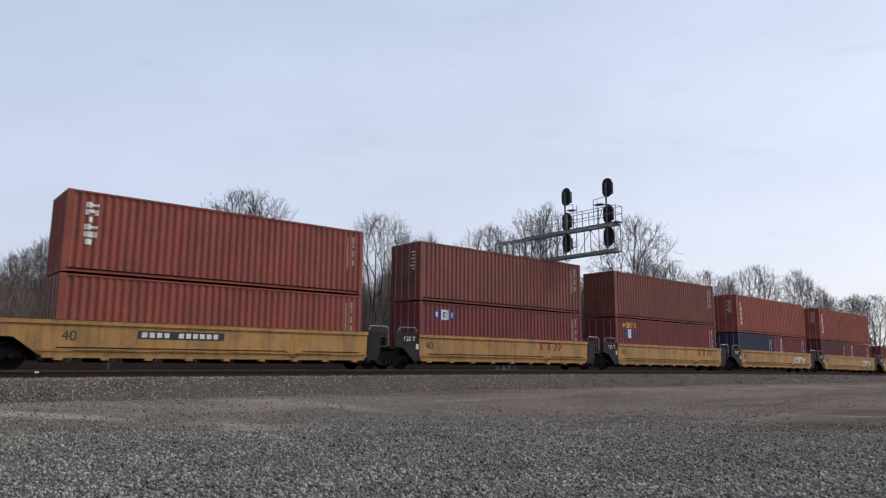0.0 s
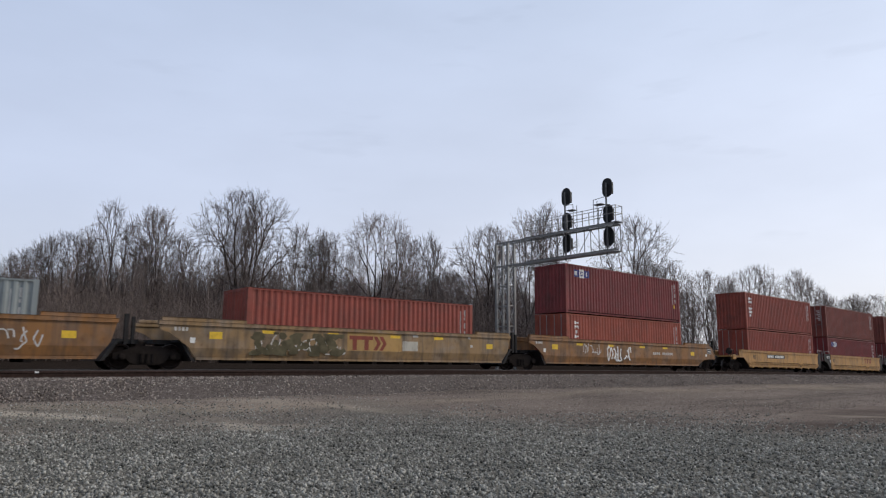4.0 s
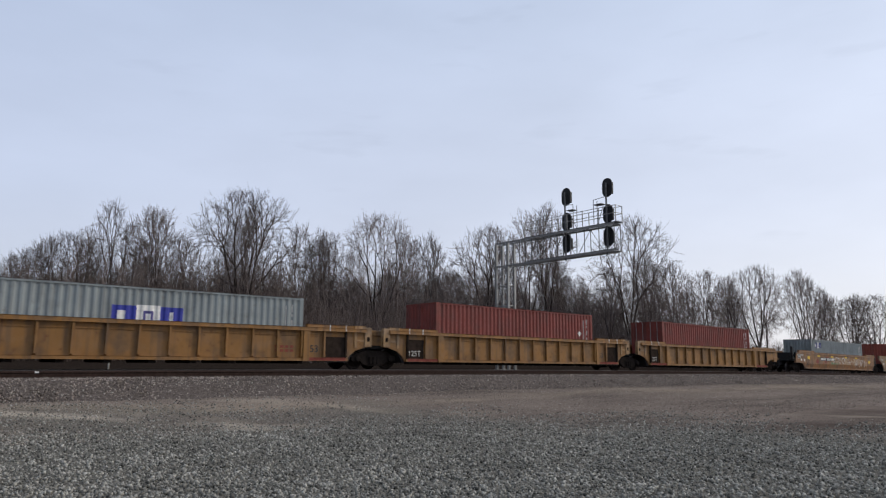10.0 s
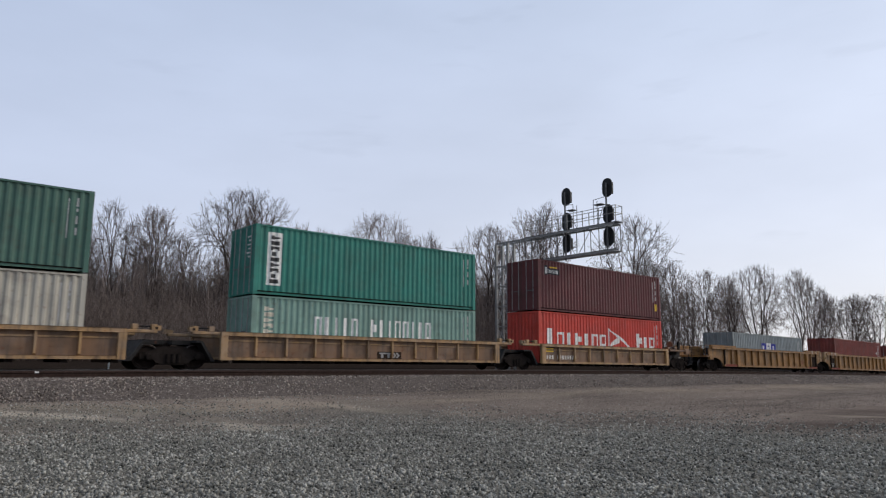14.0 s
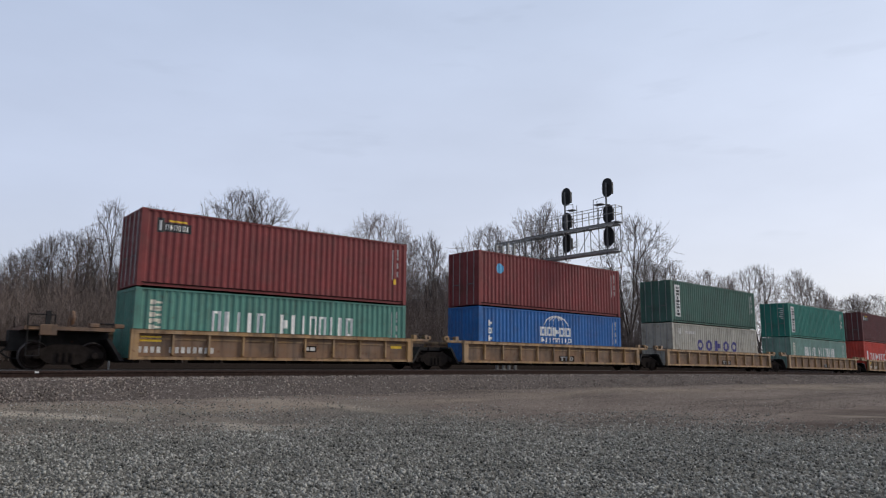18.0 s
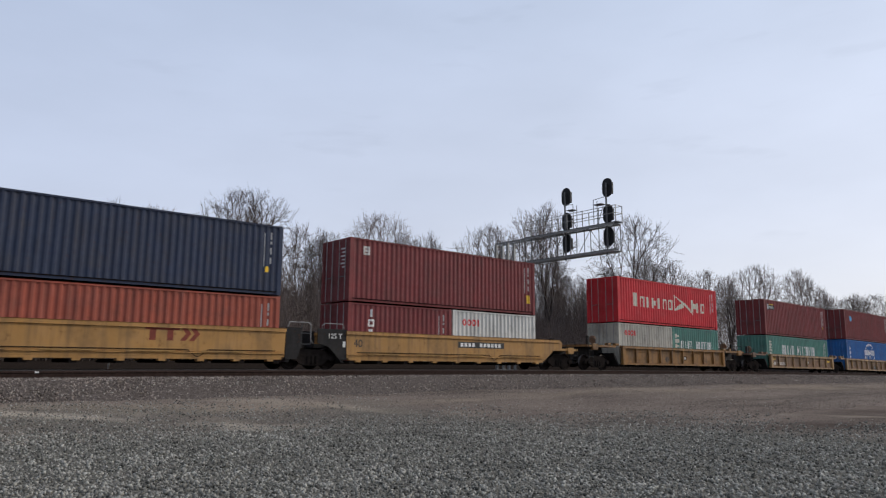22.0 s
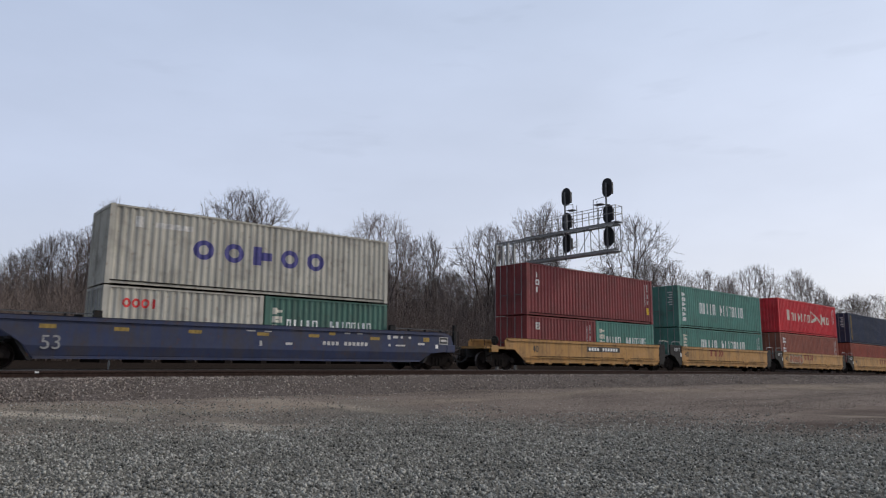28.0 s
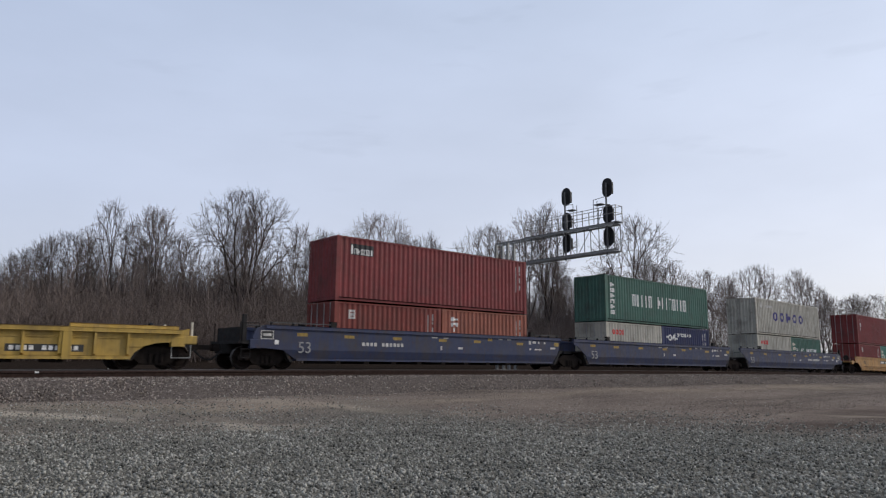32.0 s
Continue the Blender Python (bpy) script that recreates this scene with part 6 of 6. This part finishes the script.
S40 = dict(kind="open", mat=CAR_SAND, words=SAND_WORDS, top=1.42)
stack(-134.63, well_car(**S40, front="coupler", gap=2.3, marks="ypatchr"), [(H9, BOX_VERMILION, "hamburglow id", "vermilion container with large white lettering", False)],
      [(H9, BOX_DARK, "beacon id idy", "dark purple-brown container with a yellow logo patch", True)])
stack(-151.62, well_car(**S40, half=7.3, gap=1.95, marks="sign-0.1"), [(H8, BOX_MINT, "chinalow id", "bleached teal container with white lettering", True)],
      [(H9, BOX_GREEN, "plate id", "sea green container with a white upright name plate", True, "m")])
stack(-169.9, well_car(**S40, half=7.3, gap=1.95, marks="sign0.0"), [(H9, BOX_PALE, "coscolow id", "pale grey container with violet-blue lettering")],
      [(H9, BOX_LEAF, "plate id", "dull green container with a white upright name plate", True)])
stack(-187.98, well_car(**S40, half=7.3, gap=1.95, marks="sign-0.1"), [(H9, BOX_BLUE, "globe id", "bright blue container with a white globe emblem", False)],
      [(H9, BOX_MAROON, "dot id", "maroon container with a light blue round sticker", True)])
stack(-204.88, well_car(**S40, rear="coupler", gap=1.95, marks="box ypatch ypatchr"), [(H8, BOX_TEAL, "chinalow id", "teal container with white lettering", False)],
      [(H9, BOX_MAROON, "beacon id tri", "maroon-red container with a yellow logo patch", True)])
stack(-224.8, well_car(kind="open", mat=CAR_GOLD, words="stand-alone ochre ribbed well car with end platforms", top=1.5, rear="coupler", front="coupler", marks="40m box"),
      [(H8, BOX_PALE, "oocl", "pale grey twenty-foot container with red lettering", True), (H8, BOX_TEAL, "china20", "teal twenty-foot container with white lettering", True)],
      [(H9, BOX_SCARLET, "hamburg id", "bright red container with cream lettering and a flag", True)])

stack(-244.68, well_car(**T40, front="coupler", marks="40 plate0.2"), [(H8, BOX_MAROON, "texlow id", "maroon twenty-foot container with column lettering", True), (H8, BOX_WHITE, "oocl", "off-white twenty-foot container with red lettering", True)],
      [(H9, BOX_MAROON, "square id idy", "maroon container with a pale square emblem", True, "m")])
stack(-260.17, well_car(**T40, marks="40 slab0.75"), [(H8, BOX_ORANGE, "id", "faded orange-red container in the well", False)],
      [(H9, BOX_NAVY, "yplate id tri", "navy container with a yellow upright name plate", True, "m")])
stack(-275.53, well_car(**T40, marks="40 tagD slab-2.3"), [(H9, BOX_RUSSET, "stack id", "russet container with white lettering in a column", True)],
      [(H9, BOX_SCARLET, "hamburg id", "bright red container with cream lettering and a flag", False)])
stack(-291.0, well_car(**T40, marks="40 slab-2.65"), [(H8, BOX_TEAL, "chinalow id", "teal container with white lettering in the well", True)],
      [(H9, BOX_TEAL, "china", "teal container with white lettering on the upper tier", True, "m")])
stack(-306.36, well_car(**T40, rear="coupler", marks="40 plate-1.2"), [(H8, BOX_MAROON, "square id", "maroon twenty-foot container with a pale emblem", True), (H8, BOX_TEAL, "china20", "teal twenty-foot container with white lettering", True)],
      [(H9, BOX_MAROON, "tex id idy", "maroon container with white column lettering", True)])

B53 = dict(kind="long", mat=CAR_BLUE, words=BLUE_WORDS, top=1.76, gap=3.72)
stack(-327.95, well_car(**B53, front="coupler", marks="53 bluepatches mark2.5"), [(H8, BOX_PALE, "oocl", "pale grey twenty-foot container with red lettering", True), (H8, BOX_LEAF, "china20", "green twenty-foot container with white lettering", True)],
      [(H9, BOX_PALE, "cosco", "pale grey container with violet-blue lettering", False)])
stack(-347.65, well_car(**B53, marks="53 bluepatches"), [(H8, BOX_PALE, "oocl", "pale grey twenty-foot container with red lettering", True), (H8, BOX_INDIGO, "cronos id", "indigo twenty-foot container with a white emblem", True)],
      [(H9, BOX_LEAF, "china", "dull green container with white lettering", False)])
stack(-366.95, well_car(**B53, rear="coupler", marks="53 bluepatches mark-4.9"), [(H8, BOX_OXIDE, "square id", "dark red twenty-foot container with a pale emblem", True), (H8, BOX_RUSSET, "stack id", "russet twenty-foot container with column lettering", True)],
      [(H9, BOX_MAROON, "beaconw id", "maroon-red container with a worn dark logo patch", False)])
unit(-389.6, well_car(kind="ribbed", mat=CAR_YELLOW, words="clean yellow ribbed well car, running empty", top=1.42, front="coupler", rear="joint", marks="wplate"))


# a white stake between the tracks
stake = tagged(new("marker_stake"), "short white wooden stake between the tracks", "marker stake")
stake.location = (7.85, 31.0, ground_z(7.85, 31.0))
part("post", Mesh().chamfer(-0.03, 0.03, -0.03, 0.03, -0.1, 0.55, 0.008), WHITE, stake)
part("cap", Mesh().box(-0.035, 0.035, -0.035, 0.035, 0.55, 0.565), WHITE, stake)


# a small bright spot on the nearest rail, set as thin white plates
part("paint_mark", Mesh().box(3.76, 3.86, NEAR_Y - 0.753 - 0.040, NEAR_Y - 0.753 - 0.0365, -0.04, -0.004).box(3.76, 3.86, NEAR_Y - 0.789, NEAR_Y - 0.72, 0.0005, 0.003), WHITE, TRACKS[0][0], "small white spot on the rail")


# ---- ties of both tracks ----
tie = Mesh().box(-0.115, 0.115, -1.3, 1.3, -0.36, -0.172).data("tie", TIE)
for track, y in TRACKS:
    for i in range(170):
        x = 1.0 + 0.53 * i
        t = part("tie", tie, None, track)
        t.matrix_basis = on_track(x, y)


# ---- movement ----
TICKS = [0.5 * i for i in range(65)]
SHIFT = {27.5: 0.04, 28.0: 0.12, 28.5: -0.20, 29.0: -0.17, 29.5: -0.12, 30.0: -0.05}


def run(t):
    """Metres that the train has gone since the start."""
    u = (t - 16) / 16
    return 12.1465 * t + 0.02723 * (u * u - 1) * 16 - 0.05089 * (u ** 3 - u) * 16


def motions():
    for x, ob, *z in CONSIST:
        up = Matrix.Translation((0, 0, z[0] if z else 0.0))
        walk(ob, [(t, on_track(x + run(t) + SHIFT.get(t, 0.0), FAR_Y) @ up) for t in TICKS])
    place = {ob: x for x, ob, *_ in CONSIST}
    for car, ws, wx in SPIN:
        x = place[car] + wx
        seen = [t for t in (i / 30 for i in range(961)) if -8 < x + run(t) < 92]
        if not seen:
            continue
        rows = [(t, pose(wx, 0, 0.455, 0, math.degrees(run(t) / 0.45) % 360, 0)) for t in seen]
        if seen[0] > 0:
            rows.insert(0, (0.0, rows[0][1]))
        if seen[-1] < 32:
            rows.append((32.0, rows[-1][1]))
        walk(ws, rows)


motions()
